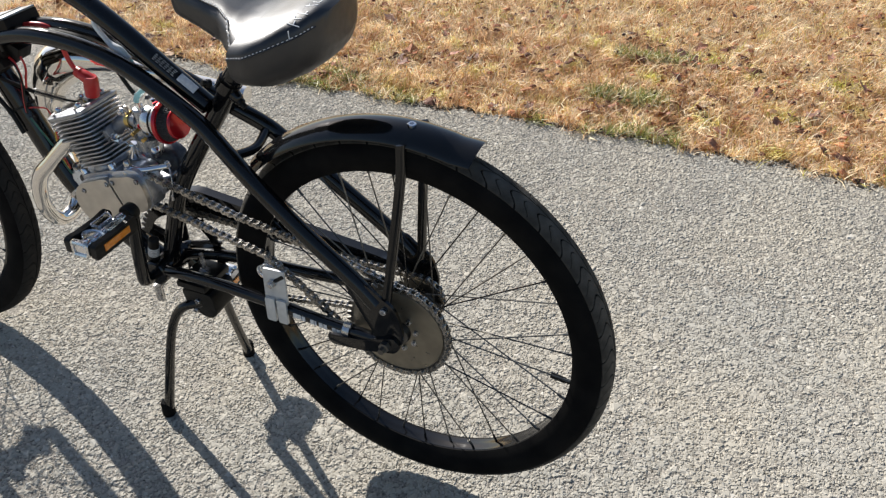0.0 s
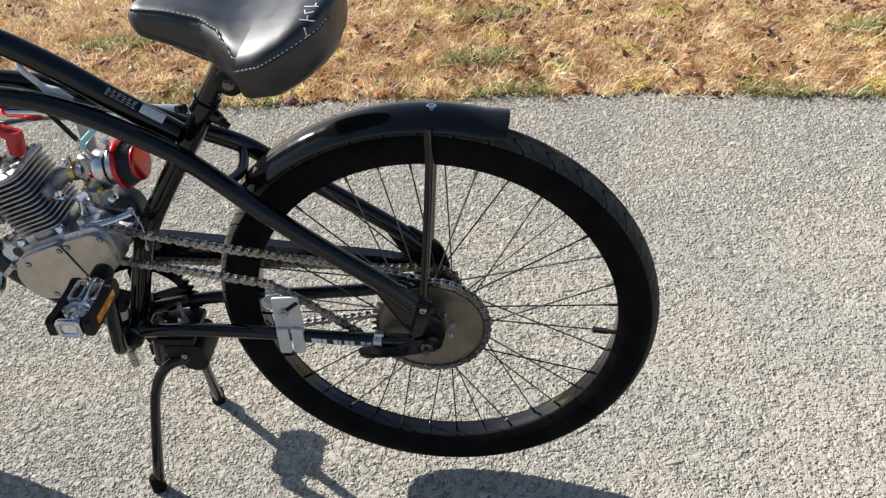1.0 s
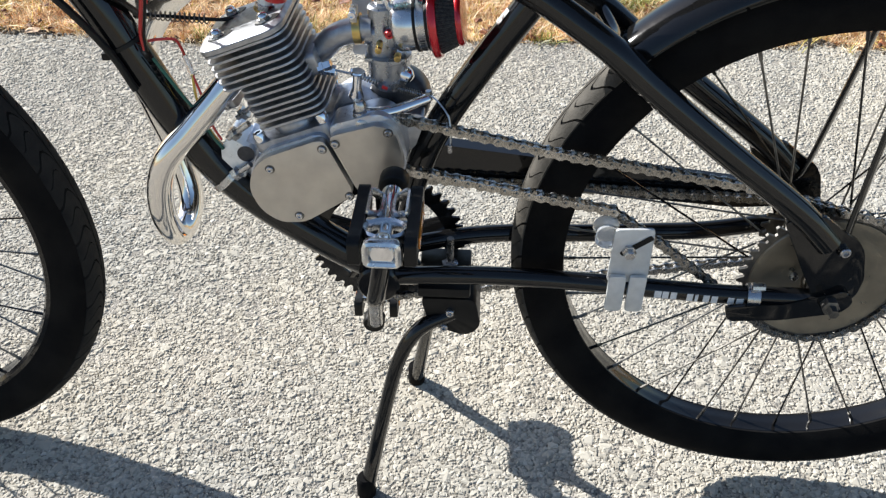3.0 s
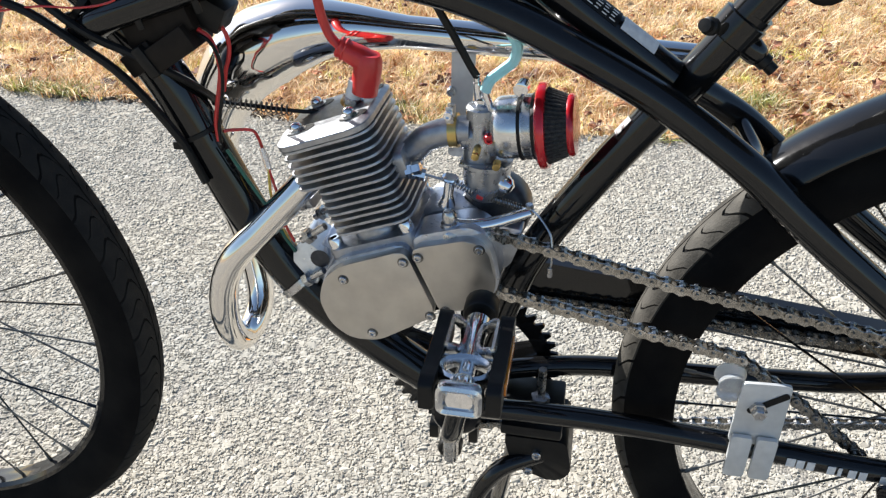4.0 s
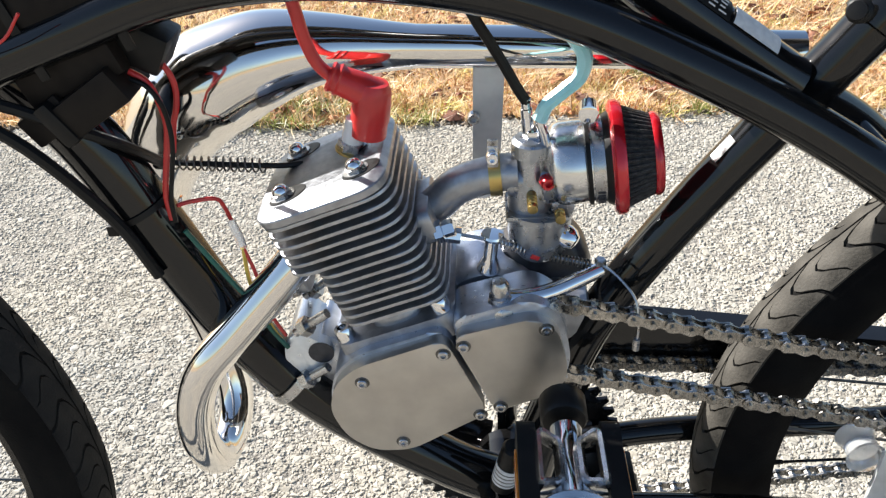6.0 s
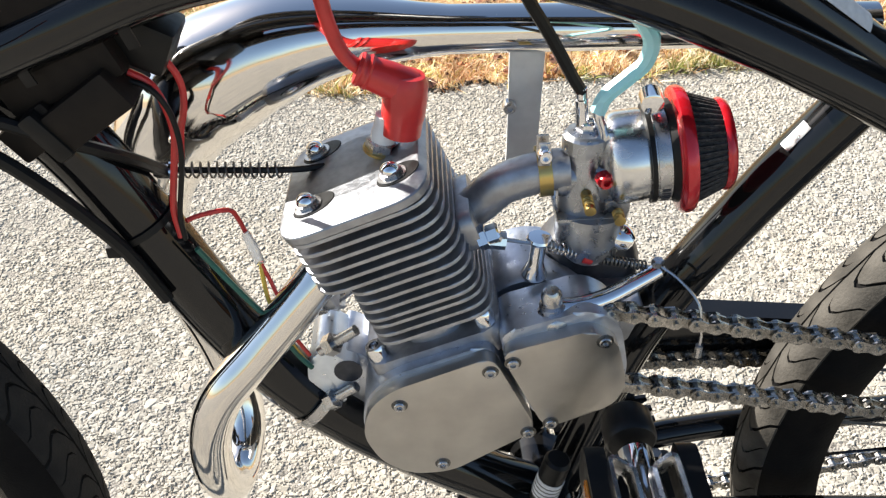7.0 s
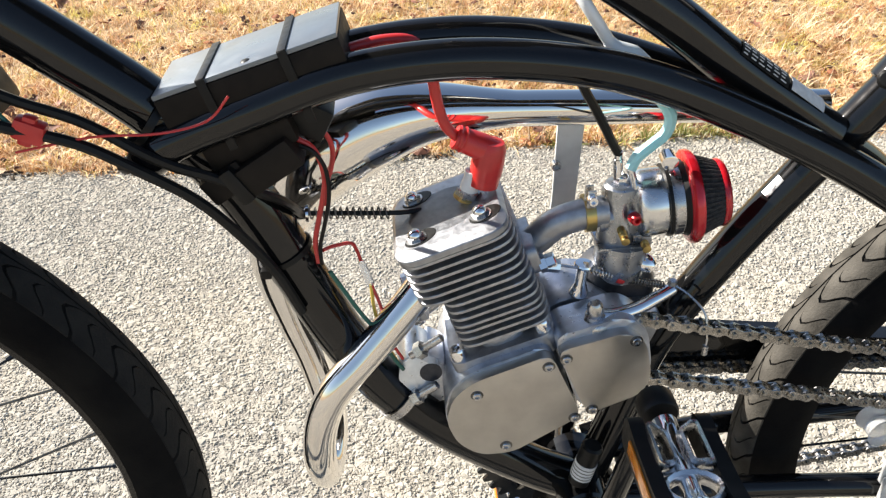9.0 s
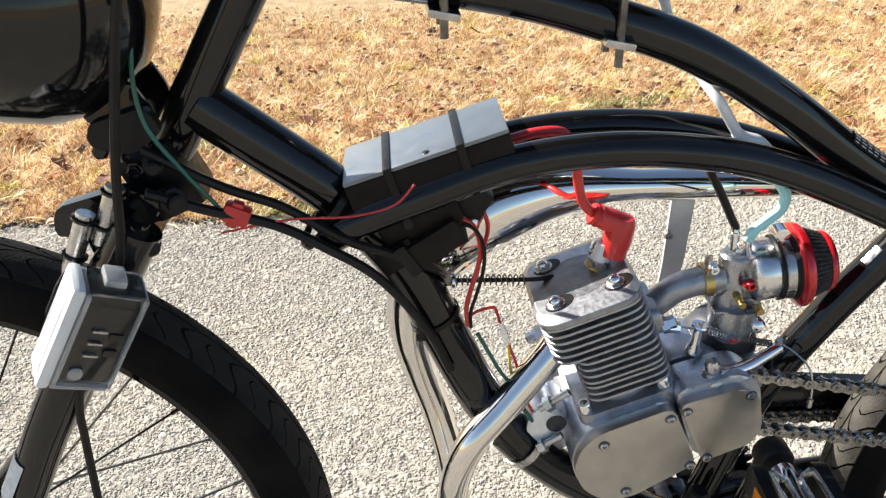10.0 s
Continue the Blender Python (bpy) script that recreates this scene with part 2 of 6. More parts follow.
def box(size, m=Matrix(), bevel=0.002, bm=None, segments=2):
    own = bmesh.new()
    bmesh.ops.create_cube(own, size=1.0)
    bmesh.ops.scale(own, vec=Vector(size), verts=own.verts)
    if bevel:
        bmesh.ops.bevel(own, geom=own.edges[:], offset=bevel, segments=segments, affect="EDGES", profile=0.6)
    bmesh.ops.transform(own, matrix=m, verts=own.verts)
    return merge(own, bm)


def merge(own, bm):
    if bm is None:
        return own
    me = bpy.data.meshes.new("join")
    own.to_mesh(me)
    own.free()
    bm.from_mesh(me)
    bpy.data.meshes.remove(me)
    return bm


def rounded(poly, r, n=5):
    """A polygon of (a, b) with its corners rounded."""
    out = []
    for i, q in enumerate(poly):
        p, q, s = Vector(poly[i - 1]), Vector(q), Vector(poly[(i + 1) % len(poly)])
        d = min(r, (p - q).length * 0.45, (s - q).length * 0.45)
        a, b = q + (p - q).normalized() * d, q + (s - q).normalized() * d
        for k in range(n + 1):
            t = k / n
            out.append(tuple((1 - t) ** 2 * a + 2 * t * (1 - t) * q + t * t * b))
    return out


def slab(poly, m, depth, bevel=0.0015, bm=None, segments=2):
    """Extrudes a polygon in m's xy plane along m's z."""
    own = bmesh.new()
    low = [own.verts.new((a, b, 0)) for a, b in poly]
    high = [own.verts.new((a, b, depth)) for a, b in poly]
    own.faces.new(low[::-1])
    top = own.faces.new(high)
    for k in range(len(poly)):
        j = (k + 1) % len(poly)
        own.faces.new((low[k], low[j], high[j], high[k]))
    if bevel:
        bmesh.ops.bevel(own, geom=list(top.edges), offset=bevel, segments=segments, affect="EDGES", profile=0.6)
    bmesh.ops.transform(own, matrix=m, verts=own.verts)
    return merge(own, bm)


# the frame of the bicycle's side plane: a runs to the rear, b up, depth towards its left
def side_plane(y, a=0.0, b=0.0, turn=0.0):
    return Matrix(((1, 0, 0, a), (0, 0, -1, y), (0, 1, 0, b), (0, 0, 0, 1))) @ Matrix.Rotation(radians(turn), 4, "Z")


def bolt(p, way, r=0.0045, h=0.004, parent=None, mat=None, name="bolt", socket=True):
    m = along(p, way)
    prof = [(r, -0.002), (r, h * 0.75), (r * 0.85, h), (r * 0.5, h), (r * 0.45, h * 0.4), (0, h * 0.4)] if socket else \
        [(r * 1.25, -0.002), (r * 1.25, h * 0.3), (r, h * 0.35), (r, h * 0.9), (r * 0.8, h), (0, h)]
    return part(name, lathe(prof, m, 12 if socket else 6), mat or STEEL, parent, angle=30)


# ---- ground ----
def plain(name, x0, x1, y0, y1, z, mat):
    bm = bmesh.new()
    bm.faces.new([bm.verts.new(q) for q in ((x0, y0, z), (x1, y0, z), (x1, y1, z), (x0, y1, z))])
    return part(name, bm, mat, smooth=False)


ground = tagged(plain("ground", -600, 600, -600, 600, -0.012, SOIL), "dry golden lawn soil under matted winter grass", "lawn", kind="structure")


def verge(x):
    """Where the asphalt ends and the grass begins."""
    return 1.400 + 0.03 * math.sin(2.1 * x + 1.0) + 0.018 * noise.noise((x * 4, 0, 0)) + 0.03 * noise.noise((x * 9, 5, 0)) + 0.014 * noise.noise((x * 24, 8, 0)) + 0.05 * max(0.0, x - 0.7) ** 2 * 1.2


def build_pavement():
    bm = bmesh.new()
    xs = [-9 + 0.06 * k for k in range(301)]
    far = [bm.verts.new((x, verge(max(-3, min(2.2, x))) + 0.015 * noise.noise((x * 23, 3, 0)), 0)) for x in xs]
    edge = [bm.verts.new((v.co.x, v.co.y + 0.012, -0.014)) for v in far]
    near = [bm.verts.new((x, -9, 0)) for x in xs]
    for k in range(300):
        bm.faces.new((near[k], near[k + 1], far[k + 1], far[k]))
        bm.faces.new((far[k], far[k + 1], edge[k + 1], edge[k]))
    return tagged(part("pavement", bm, ASPHALT, smooth=False), "weathered grey asphalt drive with pale gravel chips", "pavement", kind="structure")


pavement = build_pavement()

# ---- the bicycle ----
REAR, FRONT = Vector((-0.030, 0, 0.352)), Vector((-1.117, 0.012, 0.3306))
TYRE_R, RIM_R = 0.310, 0.240
CRANK = Vector((-0.473, 0, 0.320))
bike = thing("motor_bicycle", "black cruiser bicycle standing on its double-leg stand on asphalt", "bicycle")


def build_wheel(name, centre, steer, holes, label, tread, grow, inner):
    """Rim as the wheel's own mesh; tyre, hub, spokes and valve under it; grow widens the tyre, inner is the rim's inside."""
    seat = inner + 0.002
    m = Matrix.Translation(centre) @ Matrix.Rotation(radians(steer), 4, "Z") @ Matrix.Rotation(radians(90), 4, "X")
    rim = [(0.236, 0.012), (0.2365, 0.007), (0.2345, 0.003), (0.2345, -0.003), (0.2365, -0.007), (0.236, -0.012), (0.246, -0.0165), (0.258, -0.0165),
           (0.258, -0.0145), (0.247, -0.0135), (0.247, 0.0135), (0.258, 0.0145), (0.258, 0.0165), (0.246, 0.0165)]
    rim = [(inner + (r - 0.2345) * 0.35 if r < 0.25 else r + grow, h) for r, h in rim]
    wheel = part(name, lathe(rim, m, 96, closed=True), BLACK_PAINT, bike, label)
    section = [(0.254, 0.015), (0.262, 0.0205), (0.272, 0.0250), (0.283, 0.0265), (0.293, 0.0245), (0.301, 0.0195), (0.3065, 0.0115), (0.3082, 0.0),
               (0.3065, -0.0115), (0.301, -0.0195), (0.293, -0.0245), (0.283, -0.0265), (0.272, -0.0250), (0.262, -0.0205), (0.254, -0.015)]
    section = [(r + grow, h) for r, h in section]
    bm = lathe(section, m, 144, closed=True)
    # tread: scalloped blocks in two rows, with a sipe through each
    pitch = 2 * math.pi / 44

    def crown(a, s):
        h = 0.0262 * s
        r = grow + 0.3096 - 0.0165 * abs(s) ** 2.6
        return Vector((r * math.cos(a), r * math.sin(a), h))

    def under(a, s):
        h = 0.0255 * s
        r = grow + 0.3068 - 0.0165 * abs(s) ** 2.6
        return Vector((r * math.cos(a), r * math.sin(a), h))

    def wave(s):
        return 0.33 * math.sin(abs(s) * 5.2) + 0.5 * abs(s)

    part("tyre", bm, RUBBER, wheel, "black balloon tyre with scalloped tread blocks", angle=30)
    for sgn in (1, -1):
        for half in (0, 1):
            tb = bmesh.new()
            a0 = 0.5 * pitch if sgn < 0 else 0
            lo, hi = (0.04, 0.50) if half == 0 else (0.545, 0.965)
            rows = []
            for j in range(8):
                s = 0.03 + 0.80 * j / 7
                w = wave(s)
                cut = 0.0 if 0.25 < s < 0.8 else 0.023
                p = lo - (cut if half else 0), hi + (0 if half else cut)
                rows.append([tb.verts.new(f(a0 + pitch * (q + w), sgn * s)) for f in (crown, under) for q in p])
            for p, q in zip(rows, rows[1:]):
                tb.faces.new((p[0], p[1], q[1], q[0]))
                tb.faces.new((p[0], q[0], q[2], p[2]))
                tb.faces.new((p[1], p[3], q[3], q[1]))
            for p in (rows[0], rows[-1]):
                tb.faces.new((p[0], p[2], p[3], p[1]))
            first = part("tread_block", tb, tread, wheel, angle=30)
            first.matrix_basis = m
            for k in range(1, 44):
                piece = new("tread_block", first.data)
                piece.parent = wheel
                piece.matrix_basis = m @ Matrix.Rotation(k * pitch, 4, "Z")
    hub = [(0.005, -0.062), (0.005, -0.045), (0.016, -0.044), (0.018, -0.034), (0.027, -0.033), (0.027, -0.029), (0.019, -0.027), (0.016, 0.0),
           (0.019, 0.027), (0.027, 0.029), (0.027, 0.033), (0.018, 0.034), (0.016, 0.044), (0.005, 0.045), (0.005, 0.062)]
    part("hub", lathe(hub, m, 24), DARK_STEEL, wheel)
    for k in range(36):
        a = 2 * math.pi * (k + 0.5) / 36
        sgn = 1 if k % 2 else -1
        turn = radians(38) * (1 if (k // 2) % 2 else -1)
        p = m @ Vector((0.025 * math.cos(a + turn * 1.5), 0.025 * math.sin(a + turn * 1.5), 0.031 * sgn))
        q = m @ Vector((seat * math.cos(a), seat * math.sin(a), 0.003 * sgn))
        bm = tube([p, q], 0.0011, 6, 1)
        w = (p - q).normalized()
        tube([q, q + w * 0.014], 0.0019, 6, 1, bm)
        part("spoke", bm, DARK_STEEL if k % 3 else BLACK_PAINT, wheel)
    a = radians(holes)
    q = m @ Vector((seat * math.cos(a), seat * math.sin(a), 0))
    p = m @ Vector(((seat - 0.032) * math.cos(a), (seat - 0.032) * math.sin(a), 0))
    bm = tube([q, q.lerp(p, 0.3), q.lerp(p, 0.32), p], [0.0032, 0.0032, 0.0044, 0.0044], 10, 1)
    part("valve", bm, BLACK_PLASTIC, wheel, "black valve cap")
    return wheel


rear_wheel = build_wheel("rear_wheel", REAR + Vector((0.0036, 0.002, -0.007)), -3.0, -6, "black-rimmed spoked rear wheel", SUNLIT_DUSTY_TREAD, 0.0005, 0.2535)
front_wheel = build_wheel("front_wheel", FRONT, 0.5, 100, "black-rimmed spoked front wheel", TREAD, 0.0195, 0.2670)

# frame
frame_body = part("frame", tube([(-0.845, 0, 0.742), (-0.80, 0, 0.706), (-0.759, 0, 0.670), (-0.718, 0, 0.616), (-0.689, 0, 0.553), (-0.6625, 0, 0.493), (-0.634, 0, 0.444),
                                 (-0.605, 0, 0.411), (-0.573, 0, 0.383), (-0.527, 0, 0.350), (-0.500, 0, 0.333), (-0.473, 0, 0.320)], 0.0182, 20), BLACK_PAINT, bike,
                  "gloss black steel cruiser frame")


def stay_y(x):
    """How far a chain stay stands out from the middle plane."""
    return float(np.interp(x, (-0.46, -0.40, -0.34, -0.25, -0.125, -0.05), (0.024, 0.032, 0.037, 0.042, 0.0535, 0.063)))


for s in (-1, 1):
    part("arched_tube", tube([(-0.768, 0.020 * s, 0.648), (-0.745, 0.021 * s, 0.662), (-0.697, 0.021 * s, 0.680), (-0.640, 0.021 * s, 0.699), (-0.575, 0.021 * s, 0.7055), (-0.505, 0.021 * s, 0.699),
                              (-0.448, 0.021 * s, 0.683), (-0.385, 0.026 * s, 0.656), (-0.324, 0.034 * s, 0.626), (-0.2713, 0.048 * s, 0.594), (-0.2333, 0.054 * s, 0.563), (-0.160, 0.060 * s, 0.506),
                              (-0.0865, 0.063 * s, 0.4500), (-0.050, 0.064 * s, 0.415)], 0.0123, 16), BLACK_PAINT, frame_body)
    part("chain_stay", tube([(x, stay_y(x) * s, z) for x, z in ((-0.46, 0.325), (-0.40, 0.335), (-0.34, 0.340), (-0.25, 0.340), (-0.18, 0.340), (-0.125, 0.341), (-0.05, 0.348))], 0.0098, 14), BLACK_PAINT, frame_body)
    part("dropout", slab(rounded([(-0.097, 0.440), (-0.062, 0.448), (-0.0405, 0.431), (-0.024, 0.421), (-0.016, 0.408), (-0.0075, 0.377), (-0.010, 0.353), (-0.036, 0.341), (-0.049, 0.348), (-0.053, 0.361), (-0.067, 0.385)], 0.006),
                         side_plane(0.066 * s + 0.0025), 0.005), BLACK_PAINT, frame_body)
part("top_tube", tube([(-0.812, 0, 0.842), (-0.74, 0, 0.822), (-0.65, 0, 0.806), (-0.586, 0, 0.788), (-0.521, 0, 0.764), (-0.456, 0, 0.7255), (-0.401, 0, 0.6855), (-0.330, 0, 0.637)], 0.0148, 18), BLACK_PAINT, frame_body)
part("seat_tube", tube([(-0.466, 0, 0.325), (-0.449, 0.003, 0.385), (-0.427, 0.006, 0.455), (-0.405, 0.007, 0.50), (-0.3695, 0.008, 0.556), (-0.3345, 0.007, 0.607), (-0.305, 0.004, 0.650), (-0.281, 0, 0.688)], 0.0140, 18), BLACK_PAINT, frame_body)
part("head_tube", lathe([(0.014, 0), (0.0175, 0.002), (0.0175, 0.012), (0.0152, 0.014), (0.0152, 0.19), (0.0175, 0.192), (0.0175, 0.205), (0.014, 0.207)],
                        along((-0.886, 0, 0.678), (0.036, 0, 0.0605)), 24), BLACK_PAINT, frame_body)
part("bottom_bracket", lathe([(0.02, -0.036), (0.0225, -0.034), (0.0225, 0.034), (0.02, 0.036)], along(CRANK, (0, 1, 0)), 24), BLACK_PAINT, frame_body)
part("stay_bridge", tube([(-0.27, -0.045, 0.592), (-0.262, 0, 0.585), (-0.27, 0.045, 0.592)], 0.007, 10), BLACK_PAINT, frame_body)
part("seat_post", tube([(-0.29, 0, 0.678), (-0.252, 0, 0.735), (-0.232, 0, 0.772)], 0.0134, 16), BLACK_PAINT, bike)
part("seat_clamp", lathe([(0.0150, 0), (0.0168, 0.001), (0.0168, 0.018), (0.0150, 0.019)], along((-0.296, 0, 0.668), (0.55, 0, 0.83)), 20), BLACK_PAINT, bike)

# mudguard over the rear wheel


def build_mudguard():
    bm = bmesh.new()
    grid = []
    for i in range(29):
        t = i / 28
        a = radians(137 - 66 * t)
        wide = 0.031 + 0.003 * t
        r = 0.322 + (0.006 * max(0, t - 0.93) / 0.07)
        row = []
        for shell in (0, 0.0018):
            for j in range(9):
                s = -1 + j / 4
                rr = r - 0.017 * abs(s) ** 2.4 - shell
                row.append(bm.verts.new(REAR + Vector((rr * math.cos(a), wide * s, rr * math.sin(a)))))
        grid.append(row)
    for p, q in zip(grid, grid[1:]):
        for j in range(8):
            bm.faces.new((p[j], p[j + 1], q[j + 1], q[j]))
            bm.faces.new((p[9 + j], q[9 + j], q[10 + j], p[10 + j]))
        for j in (0, 8):
            bm.faces.new((p[j], q[j], q[9 + j], p[9 + j]))
    for p in (grid[0], grid[-1]):
        for j in range(8):
            bm.faces.new((p[j], p[9 + j], p[10 + j], p[j + 1]))
    return part("mudguard", bm, BLACK_PAINT, bike, "gloss black short rear mudguard", angle=60)


mudguard = build_mudguard()
for s in (-1, 1):
    part("mudguard_stay", tube([(-0.018, 0.035 * s, 0.660), (-0.02, 0.038 * s, 0.60), (-0.034, 0.060 * s, 0.43), (-0.036, 0.068 * s, 0.405)], 0.0075, 10, flat=0.35), BLACK_PAINT, mudguard)
    if s < 0:
        bolt((-0.0160, -0.006, 0.6735), (0.04, -0.1, 1), 0.0058, 0.003, mudguard, CHROME, "rivet")
    bolt((-0.036, 0.070 * s, 0.411), (0, s, 0), 0.005, 0.004, mudguard, STEEL)

# saddle


def build_saddle():
    bm = bmesh.new()
    rows = [(-0.345, 0.020, 0.812, 0.775), (-0.335, 0.031, 0.818, 0.768), (-0.30, 0.038, 0.818, 0.758), (-0.262, 0.046, 0.812, 0.744), (-0.238, 0.068, 0.806, 0.728),
            (-0.222, 0.090, 0.804, 0.719), (-0.195, 0.104, 0.808, 0.714), (-0.165, 0.108, 0.818, 0.718), (-0.14, 0.098, 0.828, 0.732), (-0.118, 0.074, 0.832, 0.75), (-0.108, 0.042, 0.828, 0.772)]
    xs = np.linspace(0, len(rows) - 1, 34)
    cols = list(zip(*rows))
    rings = []
    for t in xs:
        x, w, top, bot = (float(np.interp(float(t), range(len(rows)), c)) for c in cols)
        ring = []
        for k in range(28):
            a = 2 * math.pi * k / 28
            c, s = math.cos(a), math.sin(a)
            y = w * math.copysign(abs(c) ** 0.90, c)
            mid = 0.5 * (top + bot) + 0.006
            u, pad = abs(y) / w, min(1.0, max(0.0, (x + 0.262) / 0.05))
            crown = (1 - pad) * abs(s) ** 0.98 + pad * (1 - 0.66 * u ** 1.25) * math.sqrt(max(0.0, 1 - u ** 14))
            z = mid + (top - mid) * crown if s > 0 else mid - (mid - bot) * abs(s) ** 0.6
            dip = 0.009 * math.exp(-(y / 0.03) ** 2) * (1 if s > 0 else 0)
            ring.append(bm.verts.new((x + 0.02 * (abs(y) / 0.12) ** 2 * (1 if x < -0.2 else -1), y, z - dip)))
        rings.append(ring)
    for p, q in zip(rings, rings[1:]):
        for k in range(28):
            bm.faces.new((p[k], p[(k + 1) % 28], q[(k + 1) % 28], q[k]))
    bm.faces.new(rings[0])
    bm.faces.new(rings[-1])
    drop = [min(3, max(0, (i - 12) // 2)) for i in range(34)]
    seams = [[rings[i][k + d * drop[i]].co.copy() for i in range(2, 33)] for k, d in ((3, -1), (11, 1))]
    seat = part("saddle", bm, LEATHER, bike, "wide padded black vinyl saddle with pale stitching", angle=50)
    for line in seams:
        part("piping", tube(line, 0.0016, 6, 2), LEATHER, seat)
        fine = path_points(line, 4)
        sew = bmesh.new()
        for i in range(0, len(fine) - 2, 2):
            up = Vector((0, 0, 0.0022)) + Vector((0, fine[i].y, 0)).normalized() * 0.0015
            tube([fine[i] + up, fine[i].lerp(fine[i + 1], 0.9) + up], 0.0006, 5, 1, sew)
        tagged(part("stitching", sew, WHITE, seat), kind="stuff")
    return seat


saddle = build_saddle()

# fork, lamp
fork = part("fork_crown", box((0.036, 0.118, 0.030), Matrix.Translation((-0.894, 0, 0.669)) @ Matrix.Rotation(radians(-23), 4, "Y"), 0.01), BLACK_PAINT, bike)
for s in (-1, 1):
    part("fork_leg", tube([(-0.883, 0.05 * s, 0.68), (-0.920, 0.056 * s, 0.618), (-0.972, 0.057 * s, 0.527), (-1.015, 0.058 * s, 0.445), (-1.075, 0.060 * s + 0.006, 0.378), (-1.117, 0.060 * s + 0.012, 0.3306)],
                          [0.017, 0.0165, 0.0155, 0.014, 0.012, 0.010], 16), BLACK_PAINT, fork)
lamp = part("headlamp", lathe([(0, -0.070), (0.025, -0.067), (0.046, -0.057), (0.062, -0.041), (0.072, -0.020), (0.0765, 0.006), (0.0755, 0.030), (0.071, 0.034), (0.0745, 0.037), (0.0735, 0.043), (0.055, 0.052), (0.030, 0.057), (0.0, 0.059)],
                              along((-0.928, 0, 0.810), (-0.93, 0, 0.25)), 32), BLACK_PAINT, bike, "round black headlamp bucket")

# kick stand with two legs
stand = part("centre_stand", slab(rounded([(-0.43, 0.30), (-0.372, 0.30), (-0.365, 0.262), (-0.38, 0.248), (-0.42, 0.262)], 0.008), side_plane(0.03), 0.06), BLACK_PLASTIC, bike,
             "black double-leg bicycle stand, folded down")
part("leg", tube([(-0.395, -0.022, 0.275), (-0.43, -0.035, 0.262), (-0.452, -0.043, 0.225), (-0.468, -0.05, 0.16), (-0.497, -0.060, 0.012)], [0.009, 0.0085, 0.008, 0.008, 0.0095], 12), BLACK_PAINT, stand)
part("leg", tube([(-0.395, 0.022, 0.275), (-0.415, 0.045, 0.255), (-0.425, 0.065, 0.20), (-0.436, 0.095, 0.11), (-0.449, 0.131, 0.012)], [0.009, 0.0085, 0.008, 0.008, 0.0095], 12), BLACK_PAINT, stand)
for p in ((-0.498, -0.0605, 0), (-0.450, 0.132, 0)):
    part("rubber_foot", lathe([(0.010, 0.0), (0.012, 0.003), (0.0115, 0.03), (0.009, 0.034)], Matrix.Translation(p), 14), RUBBER, stand)

# ---- the engine ----
engine = thing("two_stroke_engine", "silver two-stroke petrol engine bolted into the bicycle frame", "engine")
TOP = Vector((-0.584, 0.0125, 0.5870))
EU, EW = Vector((0.937, 0, 0.350)), Vector((-0.350, 0, 0.937))
EM = Matrix(((EU.x, 0, EW.x, TOP.x), (0, 1, 0, TOP.y), (EU.z, 0, EW.z, TOP.z), (0, 0, 0, 1)))
left_cover = [(-0.589, 0.440), (-0.584, 0.462), (-0.570, 0.476), (-0.5148, 0.4980), (-0.4888, 0.4385), (-0.539, 0.405), (-0.563, 0.404), (-0.580, 0.417)]
right_cover = [(-0.5110, 0.5000), (-0.463, 0.514), (-0.4485, 0.505), (-0.441, 0.475), (-0.445, 0.457), (-0.4845, 0.4395)]
case = part("crankcase", slab(rounded([(-0.590, 0.440), (-0.585, 0.464), (-0.570, 0.479), (-0.515, 0.500), (-0.490, 0.4365), (-0.539, 0.403), (-0.563, 0.402), (-0.581, 0.415)], 0.012),
                              side_plane(0.058), 0.0935, 0.003), SKYLIT_CASE, engine, "cast aluminium crankcase")
part("clutch_case", slab(rounded([(-0.5125, 0.5060), (-0.463, 0.5215), (-0.4455, 0.5100), (-0.4385, 0.475), (-0.444, 0.455), (-0.488, 0.4365)], 0.011), side_plane(-0.004), 0.0315, 0.003), SKYLIT_CASE, case)
part("gear_case", lathe([(0.030, -0.05), (0.036, -0.046), (0.037, 0.0), (0.034, 0.004)], along((-0.487, 0.006, 0.478), (0, -1, 0)), 32), SKYLIT_CASE, case)
part("magneto_case", lathe([(0.034, -0.025), (0.038, -0.02), (0.038, 0.0), (0.036, 0.003)], along((-0.535, 0.060, 0.445), (0, -1, 0)), 32), SKYLIT_CASE, case)
for poly, nm in ((left_cover, "side_cover"), (right_cover, "side_cover")):
    part(nm, slab(rounded(poly, 0.009), side_plane(-0.0355), 0.0085, 0.001), COVER, case, "flat brushed aluminium side cover")
for x, z in ((-0.5665, 0.4640), (-0.5440, 0.4125), (-0.5160, 0.4870), (-0.5040, 0.4930), (-0.4555, 0.5060), (-0.4815, 0.4440), (-0.4940, 0.4370)):
    part("bolt_recess", lathe([(0.0047, 0), (0.0045, 0.0003), (0, 0.0003)], along((x, -0.0440, z), (0, -1, 0)), 16), DARK_STEEL, case)
    bolt((x, -0.044, z), (0, -1, 0), 0.0034, 0.0022, case)
part("cylinder_base", slab(rounded([(-0.038, -0.042), (0.042, -0.042), (0.042, 0.042), (-0.038, 0.042)], 0.012), EM @ Matrix.Translation((0, 0, -0.118)), 0.017, 0.002), CAST, engine)
cyl = part("cylinder", lathe([(0.027, -0.105), (0.027, 0)], EM, 28), CAST, engine, "finned aluminium cylinder")
